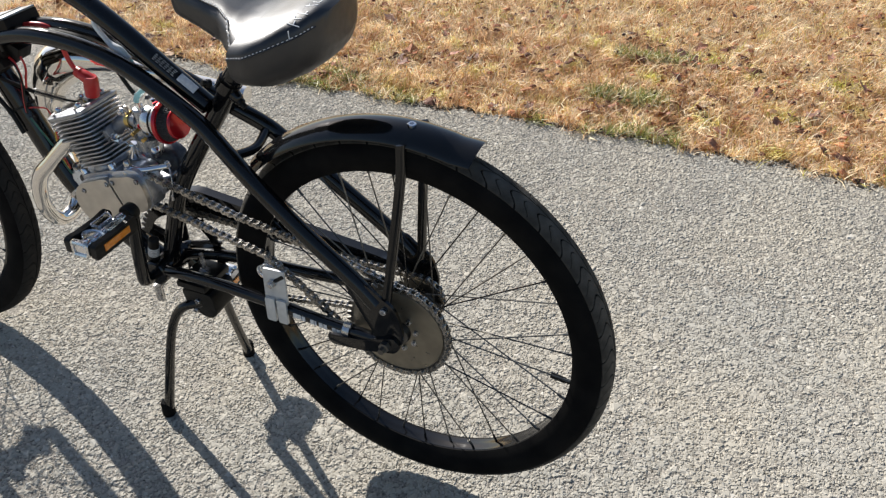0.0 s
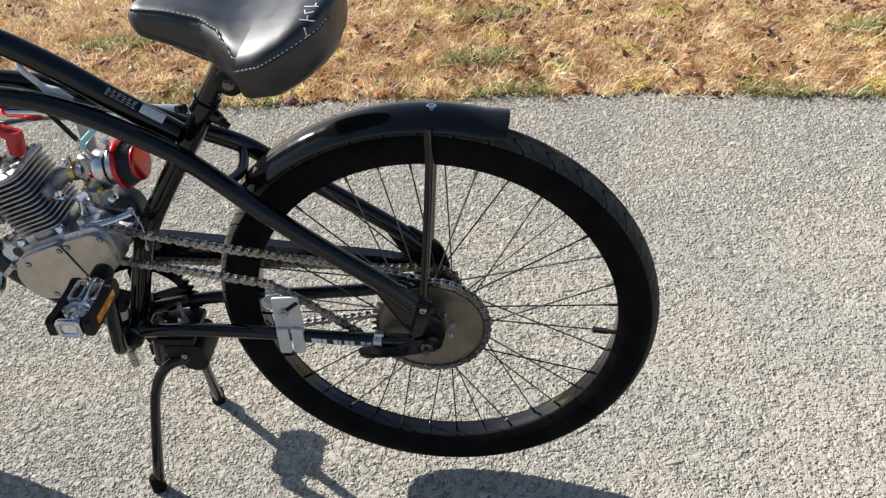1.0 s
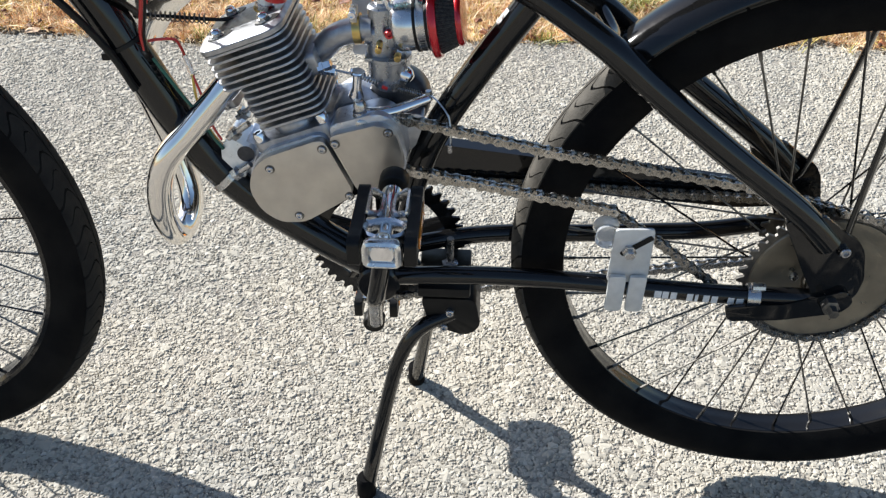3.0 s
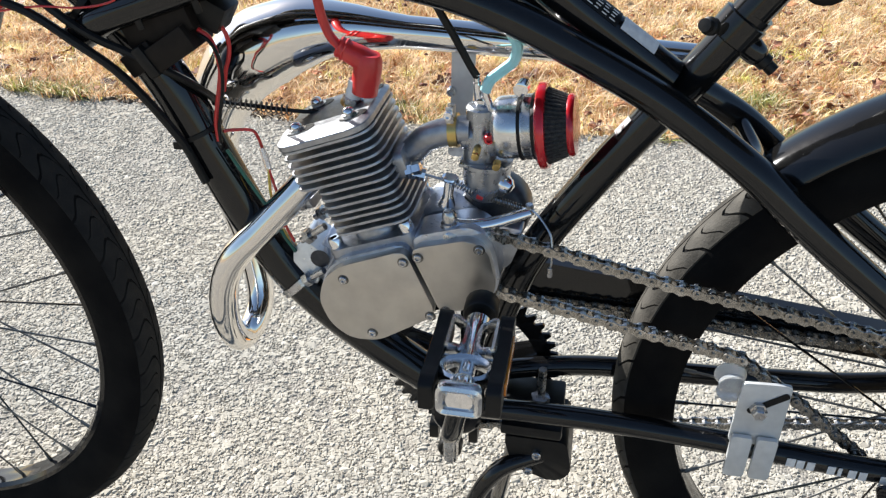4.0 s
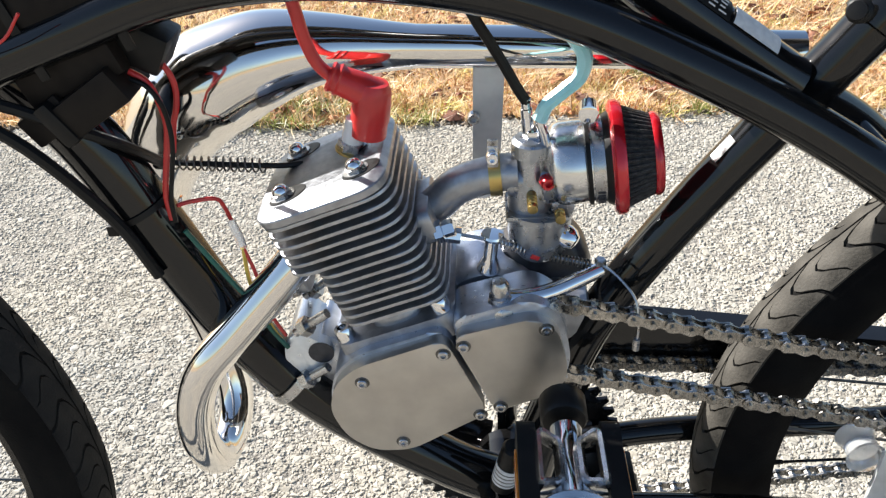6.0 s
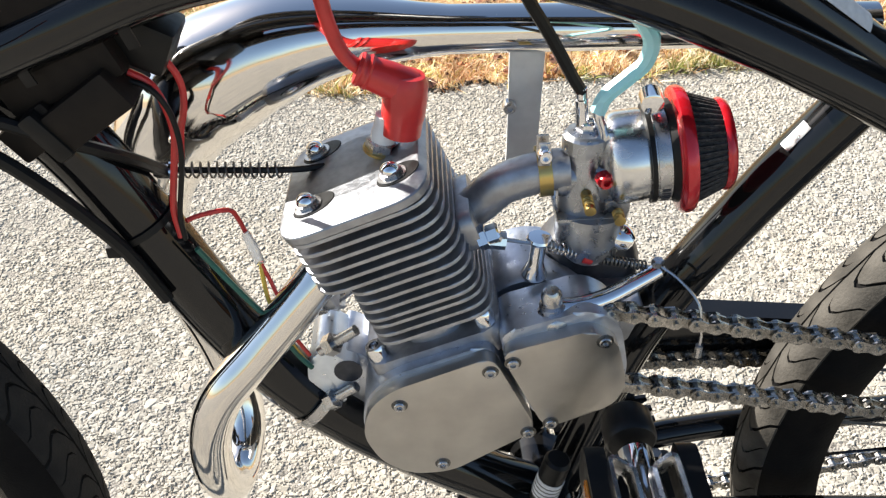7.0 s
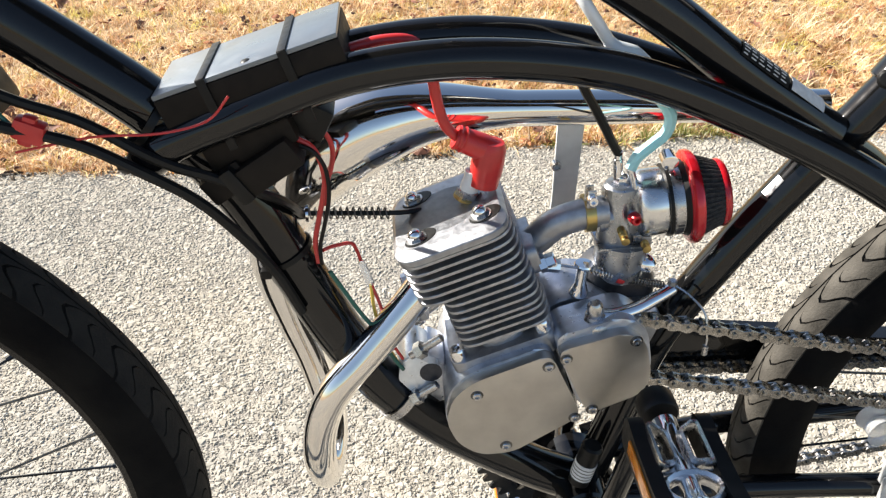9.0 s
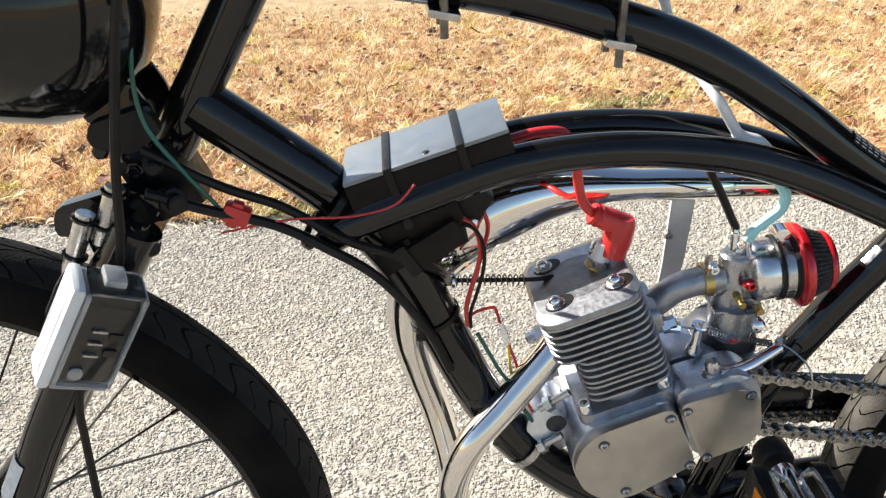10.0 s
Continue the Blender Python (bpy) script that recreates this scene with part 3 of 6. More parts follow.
for k in range(13):
    w = -0.0112 - 0.00655 * k
    a0 = -0.0400 if k < 6 else -0.0215 - 0.0004 * k
    a1 = 0.0410 + 0.0002 * k
    v = 0.0450 if k < 10 else 0.0430
    fin = rounded([(a0, -v), (a1, -v), (a1, v), (a0, v)], 0.019 if k < 6 else 0.015, 7)
    part("fin", slab(fin, EM @ Matrix.Translation((0, 0, w)), 0.0021, 0.0009), CAST, cyl)


def chamfered(rings, m, radius=0.019, n=8):
    """A block lofted through rounded rectangles: rows of half length, half width and height."""
    own = bmesh.new()
    rows = [[own.verts.new(m @ Vector((u, v, h))) for u, v in rounded([(-a, -b), (a, -b), (a, b), (-a, b)], radius - 0.5 * (rings[0][0] - a), n)] for a, b, h in rings]
    for p, q in zip(rows, rows[1:]):
        for k in range(len(p)):
            j = (k + 1) % len(p)
            own.faces.new((p[k], p[j], q[j], q[k]))
    own.faces.new(rows[0][::-1])
    own.faces.new(rows[-1])
    return own


head = part("cylinder_head", chamfered([(0.0395, 0.0455, -0.0085), (0.0402, 0.0462, -0.0078), (0.0405, 0.0465, -0.0038), (0.0400, 0.0460, -0.0030), (0.0375, 0.0390, -0.0003), (0.0370, 0.0384, 0.0)], EM), CAST, engine, angle=12)
for u in (-0.0225, 0.0235):
    for v in (-0.0260, 0.0260):
        m = EM @ Matrix.Translation((u, v, 0))
        oval = EM @ Matrix.Translation((u + 0.003, v, 0)) @ Matrix.Rotation(radians(20), 4, "Z") @ Matrix.Diagonal((1.3, 0.95, 1, 1))
        # flat black oval: shade of the stud's hollow put into the colour
        part("stud_recess", lathe([(0.0090, 0.0001), (0.0087, 0.0004), (0.0, 0.0004)], oval, 24), BLACK_PLASTIC, head)
        part("washer", lathe([(0.0076, 0.0004), (0.0076, 0.0010), (0.0050, 0.0011)], m, 20), STEEL, head)
        part("nut", lathe([(0.0060, 0.0008), (0.0060, 0.0032), (0.0052, 0.0036)], m, 6), STEEL, head, angle=30)
        part("stud", lathe([(0.0050, 0.0032), (0.0048, 0.0048), (0.0039, 0.0064), (0.0020, 0.0075), (0, 0.0079)], m, 14), CHROME, head)
PM = along(TOP + EU * 0.0165 + Vector((0, 0.003, 0)), (0.22, 0, 0.97), (0, 1, 0))
plug = part("spark_plug", lathe([(0.0072, 0.0012), (0.0086, 0.0016), (0.0086, 0.0062), (0.0070, 0.0068), (0.0055, 0.0070)], PM, 6), STEEL, engine, angle=25)
part("gasket", lathe([(0.0096, 0), (0.0096, 0.0014), (0.0070, 0.0018)], PM, 20), BRASS, plug)
part("insulator", lathe([(0.0066, 0.0062), (0.0066, 0.0120), (0.0060, 0.0130), (0.0060, 0.021), (0, 0.0225)], PM, 14), PORCELAIN, plug)
BOOT_Y = TOP.y + 0.002
boot = part("plug_boot", lathe([(0.0082, -0.0005), (0.0104, 0.0), (0.0106, 0.008), (0.0112, 0.010), (0.0112, 0.020), (0.0106, 0.0285), (0.0085, 0.0325), (0.0, 0.0335)],
                               along((-0.5575, BOOT_Y, 0.6035), (0.17, 0, 0.985)), 20), RED, engine, "red silicone spark plug boot")
part("boot_arm", tube([(-0.5515, BOOT_Y, 0.6270), (-0.5600, BOOT_Y, 0.6320), (-0.5700, BOOT_Y, 0.6368), (-0.5765, BOOT_Y, 0.6400)], [0.0098, 0.0094, 0.0084, 0.0078], 16, 4), RED, boot)
for k in range(2):
    part("boot_rib", lathe([(0.0086 - 0.0004 * k, -0.0012), (0.0092 - 0.0004 * k, 0), (0.0086 - 0.0004 * k, 0.0012)], along((-0.5715 - 0.0035 * k, BOOT_Y, 0.6375 + 0.0016 * k), (-0.9, 0, 0.42)), 16, closed=True), RED, boot)
part("ignition_lead", tube([(-0.5750, BOOT_Y, 0.6393), (-0.5825, BOOT_Y, 0.6475), (-0.5875, BOOT_Y - 0.001, 0.6620), (-0.5905, BOOT_Y - 0.002, 0.6790), (-0.5945, BOOT_Y - 0.004, 0.6960), (-0.604, 0.006, 0.7080),
                            (-0.622, 0.004, 0.7095), (-0.645, 0.002, 0.7050)], 0.0037, 10), RED, engine, "red ignition lead")

# intake, carburettor and filter
intake = part("intake_pipe", tube([(-0.545, 0.015, 0.548), (-0.522, 0.013, 0.556), (-0.506, 0.010, 0.572), (-0.485, 0.007, 0.581), (-0.472, 0.007, 0.582)], 0.0112, 16), CAST, engine)
carb_m = Matrix.Translation((-0.464, 0.007, 0.582))
carb = part("carburettor", lathe([(0.013, -0.024), (0.0135, -0.021), (0.0125, -0.006), (0.0095, 0.003), (0.0092, 0.0115), (0.0100, 0.012)], carb_m, 28), CARB, engine, "small cast carburettor")
part("mixing_body", box((0.028, 0.021, 0.021), carb_m @ Matrix.Translation((0.009, 0.0, -0.007)) @ Matrix.Rotation(radians(-8), 4, "Y"), 0.006), CARB, carb)
part("body_boss", lathe([(0.0095, -0.018), (0.0105, -0.016), (0.0105, 0.014), (0.009, 0.016)], along(carb_m.translation + Vector((0.004, 0, -0.004)), (1, 0, 0.08)), 24), CARB, carb)
part("slide_cap", lathe([(0.0098, 0.0115), (0.0117, 0.0122), (0.0117, 0.0200), (0.0108, 0.0212), (0.0094, 0.0222), (0.006, 0.0232), (0.0, 0.0234)], carb_m, 22), CARB, carb, angle=12)
part("cap_nut", lathe([(0.0052, 0.0228), (0.0052, 0.0268), (0.0040, 0.0278), (0.0, 0.0278)], carb_m, 6), CHROME, carb, angle=25)
part("cable_adjuster", lathe([(0.0034, 0.0262), (0.0034, 0.040), (0.0029, 0.0405), (0.0029, 0.0460), (0.0, 0.0464)], carb_m @ Matrix.Rotation(radians(-5), 4, "Y"), 14), CHROME, carb)
part("float_bowl", lathe([(0.0, -0.058), (0.012, -0.056), (0.0170, -0.050), (0.0190, -0.040), (0.0192, -0.027), (0.0205, -0.026), (0.0205, -0.0225), (0.012, -0.022)], carb_m @ Matrix.Translation((0.006, 0, 0)), 28), CARB, carb)
fx = along((-0.4452, 0.008, 0.5868), (0.97, -0.05, 0.135)) @ Matrix.Diagonal((0.97, 0.97, 0.86, 1))
part("choke_tube", lathe([(0.011, -0.013), (0.0165, -0.010), (0.0222, -0.0075), (0.0244, -0.0045), (0.0250, -0.001), (0.0250, 0.0120), (0.0246, 0.013), (0.0246, 0.028), (0.022, 0.030)], fx, 40), SATIN, carb, "round chrome choke throat")
part("clamp_band", lathe([(0.0246, 0.0150), (0.0264, 0.0150), (0.0264, 0.0178), (0.0246, 0.0178)], fx, 40, closed=True), BLACK_PLASTIC, carb)
filt = part("air_filter", lathe([(0.022, 0.028), (0.0300, 0.035), (0.0222, 0.060), (0.0, 0.061)], fx, 48), MESH_GAUZE, engine, "red-capped cone air filter with black pleated gauze")
part("filter_ring", lathe([(0.027, 0.0305), (0.0318, 0.031), (0.0338, 0.0330), (0.0340, 0.0365), (0.0325, 0.0395), (0.0290, 0.0400), (0.026, 0.036)], fx, 48, closed=True), RED_METAL, filt)
part("filter_neck", lathe([(0.024, 0.0265), (0.0262, 0.027), (0.0282, 0.0312), (0.026, 0.0325)], fx, 40, closed=True), BLACK_PLASTIC, filt)
part("filter_cap", lathe([(0.0218, 0.0570), (0.0240, 0.0575), (0.0246, 0.0592), (0.0243, 0.0612), (0.0228, 0.0632), (0.018, 0.0640), (0, 0.0644)], fx, 48), RED_METAL, filt)

# exhaust
exhaust = part("exhaust_pipe", tube([(-0.597, -0.002, 0.540), (-0.610, -0.009, 0.525), (-0.642, -0.020, 0.490), (-0.668, -0.028, 0.462), (-0.681, -0.030, 0.430), (-0.6850, -0.027, 0.394),
                                     (-0.684, -0.010, 0.3600), (-0.681, 0.018, 0.3570), (-0.681, 0.042, 0.378), (-0.692, 0.055, 0.425), (-0.705, 0.060, 0.468), (-0.713, 0.062, 0.510), (-0.709, 0.063, 0.545),
                                     (-0.695, 0.064, 0.578), (-0.675, 0.064, 0.604), (-0.654, 0.063, 0.619), (-0.620, 0.061, 0.6335), (-0.583, 0.059, 0.6395), (-0.530, 0.057, 0.6400), (-0.42, 0.057, 0.637), (-0.305, 0.057, 0.633)],
                                    [0.0128, 0.0125, 0.0125, 0.0125, 0.0125, 0.0125, 0.0125, 0.0125, 0.013, 0.0135, 0.0145, 0.0175, 0.0220, 0.029, 0.0340, 0.0345, 0.029, 0.0205, 0.0130, 0.0122, 0.0116], 24, 5),
               SOFT_CHROME, engine, "chrome exhaust with a fat curved expansion chamber")

# ---- drive ----
PITCH = 0.01176


def link_mesh(outer):
    bm = bmesh.new()
    half, r, y = PITCH / 2, 0.0043, 0.0043 if outer else 0.0028
    poly = []
    for c, a0 in ((half, -90), (-half, 90)):
        poly += [(c + r * math.cos(radians(a0 + 30 * k)), r * math.sin(radians(a0 + 30 * k))) for k in range(7)]
    poly.insert(7, (0, r * 0.68))
    poly.append((0, -r * 0.68))
    for s in (-1, 1):
        slab(poly, side_plane(s * y + 0.0006), 0.0012, 0, bm)
    for c in (-half, half):
        if outer:
            lathe([(0.0016, -0.0066), (0.0016, 0.0066)], along((c, 0, 0), (0, 1, 0)), 8, bm)
        else:
            lathe([(0.0033, -0.0025), (0.0033, 0.0025)], along((c, 0, 0), (0, 1, 0)), 8, bm)
    me = bpy.data.meshes.new("link")
    bmesh.ops.recalc_face_normals(bm, faces=bm.faces)
    bm.to_mesh(me)
    bm.free()
    me.materials.append(CHAIN)
    return me


CHAIN = material("oiled chain steel", (0.46, 0.44, 0.41), 0.28, 1.0, second=(0.28, 0.265, 0.24), scale=150, rough_spread=0.12, vary=0.25)
OUTER, INNER = link_mesh(True), link_mesh(False)


def hang_chain(name, points, label):
    """Links end to end along a line; the first link is the part, the others are its pieces."""
    line = [Vector(p) for p in points]
    spots, carry = [], 0.0
    for a, b in zip(line, line[1:]):
        length, d = (b - a).length, (b - a).normalized()
        while carry < length:
            spots.append((a + d * carry, d))
            carry += PITCH
        carry -= length
    root = None
    for k, (p, d) in enumerate(spots):
        ob = new(name if root is None else "chain_link", OUTER if k % 2 else INNER)
        z = Vector((0, 1, 0)).cross(d).normalized() * -1
        m = Matrix((d, z.cross(d), z)).transposed().to_4x4()
        m.translation = p
        if root is None:
            root = ob
            root.parent = bike
            root.matrix_basis = m
            tagged(root, label)
        else:
            ob.parent = root
            ob.matrix_basis = root.matrix_basis.inverted() @ m
    return root


def arc(c, r, a0, a1, y, n=14):
    return [(c.x + r * math.cos(radians(a0 + (a1 - a0) * k / n)), y, c.z + r * math.sin(radians(a0 + (a1 - a0) * k / n))) for k in range(n + 1)]


SPR = 0.079
drive_chain = hang_chain("drive_chain", [(-0.455, -0.026, 0.513), (-0.30, -0.031, 0.482), (-0.128, -0.036, 0.457)] + arc(REAR, SPR, 88, -128, -0.037, 22)
                         + [(-0.141, -0.037, 0.345), (-0.196, -0.036, 0.389), (-0.245, -0.035, 0.424), (-0.34, -0.031, 0.440), (-0.45, -0.027, 0.459)], "dull steel engine drive chain")

# driven sprocket


def toothed(r, teeth, m, depth, hole, tooth=0.0045, dish=()):
    """A toothed ring with a round hole."""
    bm = bmesh.new()
    n = teeth * 4
    rows = []
    for z in (-depth / 2, depth / 2):
        out, inn = [], []
        for k in range(n):
            a = 2 * math.pi * k / n
            rr = r + (tooth if k % 4 in (1, 2) else -tooth * 0.5)
            out.append(bm.verts.new(m @ Vector((rr * math.cos(a), rr * math.sin(a), z))))
            inn.append(bm.verts.new(m @ Vector((hole * math.cos(a), hole * math.sin(a), z))))
        rows.append((out, inn))
    (o1, i1), (o2, i2) = rows
    for k in range(n):
        j = (k + 1) % n
        bm.faces.new((o1[k], o1[j], o2[j], o2[k]))
        bm.faces.new((i1[k], i2[k], i2[j], i1[j]))
        bm.faces.new((o1[k], i1[k], i1[j], o1[j]))
        bm.faces.new((o2[k], o2[j], i2[j], i2[k]))
    return bm


sprocket = part("sprocket_teeth", toothed(SPR, 44, along(REAR + Vector((0, -0.037, 0)), (0, -1, 0)), 0.0035, 0.066), DARK_STEEL, bike, smooth=False, label="dark toothed rim of the engine sprocket")
part("sprocket_plate", lathe([(0.020, 0.0), (0.0215, 0.003), (0.060, 0.0026), (0.064, 0.0036), (0.0715, 0.0036), (0.0725, 0.0020), (0.0725, -0.002), (0.02, -0.002)],
                             along(REAR + Vector((0, -0.037, 0)), (0, -1, 0)), 64, closed=True), SPROCKET, sprocket, "plain grey steel sprocket plate")
for k in range(9):
    a = 2 * math.pi * k / 9 + 0.2
    bolt(REAR + Vector((0.030 * math.cos(a), -0.0405, 0.030 * math.sin(a))), (0, -1, 0), 0.0038, 0.004, sprocket, STEEL, socket=False)
part("axle_nut", lathe([(0.011, 0), (0.011, 0.002), (0.0085, 0.0025), (0.0085, 0.011), (0.0055, 0.012), (0.005, 0.02), (0, 0.0205)], along(REAR + Vector((-0.004, -0.069, -0.002)), (0, -1, 0)), 6), DARK_STEEL, bike, angle=25)
bm = slab(rounded([(-0.125, 0.322), (-0.075, 0.326), (-0.02, 0.338), (-0.01, 0.352), (-0.022, 0.366), (-0.075, 0.346), (-0.13, 0.340)], 0.006), side_plane(-0.0685), 0.004)
part("brake_arm", bm, BLACK_PAINT, bike, "black coaster brake arm")
part("hose_clamp", lathe([(0.0105, -0.006), (0.0128, -0.006), (0.0128, 0.006), (0.0105, 0.006)], along((-0.1005, -0.0565, 0.3425), (1, -0.15, 0.05)), 20, closed=True), STEEL, bike, "ribbed steel hose clamp")
part("hose_clamp_screw", lathe([(0.0045, -0.006), (0.0045, 0.006)], along((-0.0995, -0.061, 0.3575), (1, 0, 0)), 8), STEEL, bike)

# chain tensioner
tens = part("tensioner_plate", slab(rounded([(-0.244, 0.352), (-0.205, 0.352), (-0.206, 0.4165), (-0.243, 0.4145)], 0.004), side_plane(-0.0505), 0.003, 0.0006), GALVANISED, bike, "zinc chain tensioner bracket")
for x in (-0.2345, -0.2145):
    part("strap", slab(rounded([(x - 0.0082, 0.318), (x + 0.0082, 0.318), (x + 0.0082, 0.362), (x - 0.0082, 0.362)], 0.003), side_plane(-0.0545), 0.004, 0.001), GALVANISED, tens)
part("slot", slab(rounded([(-0.0175, -0.003), (0.0175, -0.003), (0.0175, 0.003), (-0.0175, 0.003)], 0.003), side_plane(-0.0538, -0.221, 0.397, 38), 0.0004, 0), BLACK_PLASTIC, tens)
bolt((-0.2275, -0.0545, 0.391), (0, -1, 0), 0.0055, 0.009, tens, STEEL, socket=False)
part("roller", lathe([(0.004, -0.010), (0.013, -0.010), (0.0105, -0.006), (0.0105, 0.006), (0.013, 0.010), (0.004, 0.010)], along((-0.247, -0.034, 0.398), (0, 1, 0)), 24), FROSTED, tens, "pale plastic roller")

# chainring, far chain and guard
ringm = along(CRANK + Vector((0, 0.045, 0)), (0, 1, 0))
ring = part("chainring", toothed(0.083, 44, ringm, 0.003, 0.066), BLACK_PAINT, bike, "black steel chainring", smooth=False)
for k in range(5):
    a = 2 * math.pi * k / 5 + 0.3
    part("ring_spoke", tube([ringm @ Vector((0.014 * math.cos(a), 0.014 * math.sin(a), 0)), ringm @ Vector((0.068 * math.cos(a), 0.068 * math.sin(a), 0))], 0.011, 10, 1, flat=0.2), BLACK_PAINT, ring)
cog = part("rear_cog", toothed(0.036, 19, along(REAR + Vector((0, 0.045, 0)), (0, 1, 0)), 0.003, 0.018), DARK_STEEL, bike, smooth=False)
pedal_chain = hang_chain("pedal_chain", [(-0.46, 0.045, 0.402), (-0.03, 0.045, 0.388)] + arc(REAR, 0.036, 85, -80, 0.045, 8) + [(-0.46, 0.045, 0.238)], "dark pedal chain on the far side")
part("chain_guard", slab(rounded([(-0.47, 0.432), (-0.43, 0.440), (-0.10, 0.402), (-0.055, 0.392), (-0.05, 0.376), (-0.10, 0.372), (-0.43, 0.398), (-0.47, 0.40)], 0.012), side_plane(0.070), 0.017, 0.005, segments=3), BLACK_PAINT, bike,
     "black chain guard")

# cranks and pedals


def closed_tube(points, r, seg, tall=1.0):
    """A ring of tube through the points, taller in z by that factor."""
    bm = bmesh.new()
    p = [Vector(q) for q in points]
    centre = sum(p, Vector()) / len(p)
    n = (p[0] - centre).cross(p[len(p) // 3] - centre).normalized()
    rings = []
    for i, q in enumerate(p):
        w = (p[(i + 1) % len(p)] - p[i - 1]).normalized()
        o = w.cross(n).normalized()
        rings.append([bm.verts.new(q + r * math.cos(a) * o + r * tall * math.sin(a) * n) for a in (2 * math.pi * k / seg for k in range(seg))])
    for i in range(len(rings)):
        a, b = rings[i - 1], rings[i]
        for k in range(seg):
            bm.faces.new((a[k], a[(k + 1) % seg], b[(k + 1) % seg], b[k]))
    return bm


for s, tip in ((-1, Vector((-0.4475, -0.078, 0.4755))), (1, Vector((-0.497, 0.078, 0.166)))):
    arm = part("crank_arm", tube([CRANK + Vector((0, 0.030 * s, 0)), CRANK + Vector((0, 0.052 * s, 0)), CRANK.lerp(tip, 0.15) + Vector((0, 0.052 * s, 0)), tip + Vector((0, -0.004 * s, 0))], [0.010, 0.011, 0.0105, 0.0105], 14, 4, flat=0.8), BLACK_PAINT, bike)
    part("boss", lathe([(0.012, -0.009), (0.0135, -0.007), (0.0135, 0.007), (0.012, 0.009)], along(tip, (0, 1, 0)), 18), BLACK_PLASTIC, arm)
    y0 = tip.y + 0.014 * s
    c = Vector((tip.x, tip.y + 0.060 * s, tip.z))
    ped = part("pedal", lathe([(0.0075, -0.046), (0.009, -0.044), (0.0085, -0.03), (0.0065, -0.022), (0.0065, 0.016), (0.009, 0.024), (0.0115, 0.028), (0.0115, 0.040), (0.009, 0.043), (0.0, 0.043)],
                              along(c, (0, s, 0)), 24), CHROME, bike, "black platform pedal with a chrome cage and amber reflectors")
    for d in (-1, 1):
        prof = rounded([(-0.043, -0.012), (0.043, -0.012), (0.043, 0.010), (0.036, 0.013), (0.020, 0.0105), (-0.020, 0.0105), (-0.036, 0.013), (-0.043, 0.010)], 0.004)
        m = Matrix(((0, 0, 1, c.x + d * 0.0225 - 0.0050), (s, 0, 0, c.y), (0, 1, 0, c.z), (0, 0, 0, 1)))
        part("side_block", slab(prof, m, 0.010, 0.002), BLACK_PLASTIC, ped)
        part("reflector", box((0.0016, 0.052, 0.011), Matrix.Translation((c.x + d * 0.0282, c.y, c.z)), 0.0006), ORANGE, ped)
        # window frame between barrel and block
        part("cage_window", closed_tube([(c.x + d * q[0], c.y + s * q[1], c.z + 0.006 + 0.003 * (q[0] > 0.012)) for q in
                                         rounded([(0.006, -0.030), (0.0172, -0.034), (0.0172, 0.002), (0.006, -0.004)], 0.0035, 3)], 0.0022, 6, 2.2), SATIN, ped)
        part("cage_bar", tube([(c.x + d * 0.004, c.y - s * 0.004, c.z), (c.x + d * 0.0178, c.y - s * 0.002, c.z + 0.003)], 0.0045, 8, 1, flat=0.5), SATIN, ped)
    ring = [(c.x + 0.0175 * math.cos(a), c.y + s * (0.016 + 0.012 * math.sin(a)), c.z + 0.003) for a in (2 * math.pi * k / 20 for k in range(20))]
    part("cage_ring", closed_tube(ring, 0.003, 8, 2.0), SATIN, ped)
    ends = rounded([(-0.013, -0.009), (0.013, -0.009), (0.013, 0.011), (-0.013, 0.011)], 0.004, 3)
    part("end_cage", closed_tube([(c.x + q[0], c.y + s * 0.041, c.z + q[1]) for q in ends], 0.0035, 8, 1.4), SATIN, ped)

# stand bracket details
for p in ((-0.3985, -0.031, 0.283), (-0.405, -0.031, 0.262)):
    bolt(p, (0, -1, 0), 0.0045, 0.004, stand)
part("stand_plate", box((0.055, 0.07, 0.012), Matrix.Translation((-0.405, 0, 0.312)), 0.003), BLACK_PLASTIC, stand)
part("stand_bolt", lathe([(0.009, 0), (0.009, 0.008), (0.004, 0.009), (0.004, 0.04)], along((-0.40, 0, 0.318), (0, 0, 1)), 6), STEEL, stand)
part("stand_spring", tube([(-0.478, -0.03, 0.262), (-0.478, -0.03, 0.292)], 0.007, 12, 1), STEEL, stand)

# ---- fittings on the engine ----
for u, v in ((-0.030, -0.0340), (0.034, -0.0340), (0.034, 0.034)):
    bolt(EM @ Vector((u, v, -0.1005)), EW, 0.0060, 0.008, engine, CHROME)
part("exhaust_flange", slab(rounded([(-0.027, -0.010), (0.027, -0.010), (0.027, 0.010), (-0.027, 0.010)], 0.008), EM @ Matrix(((0, 0, -1, -0.040), (1, 0, 0, 0), (0, 1, 0, -0.058), (0, 0, 0, 1))), 0.008, 0.001), CAST, engine)
for v in (-0.025, 0.025):
    bolt(EM @ Vector((-0.047, v, -0.060)), -EU, 0.005, 0.010, engine, STEEL, socket=False)
part("intake_flange", slab(rounded([(-0.024, -0.012), (0.024, -0.012), (0.024, 0.012), (-0.024, 0.012)], 0.008), EM @ Matrix(((0, 0, 1, 0.040), (-1, 0, 0, 0), (0, 1, 0, -0.052), (0, 0, 0, 1))), 0.009, 0.001), CAST, engine)
for v in (-0.019, 0.019):
    bolt(EM @ Vector((0.049, v, -0.058)), EU, 0.0055, 0.010, engine, CHROME, socket=False)
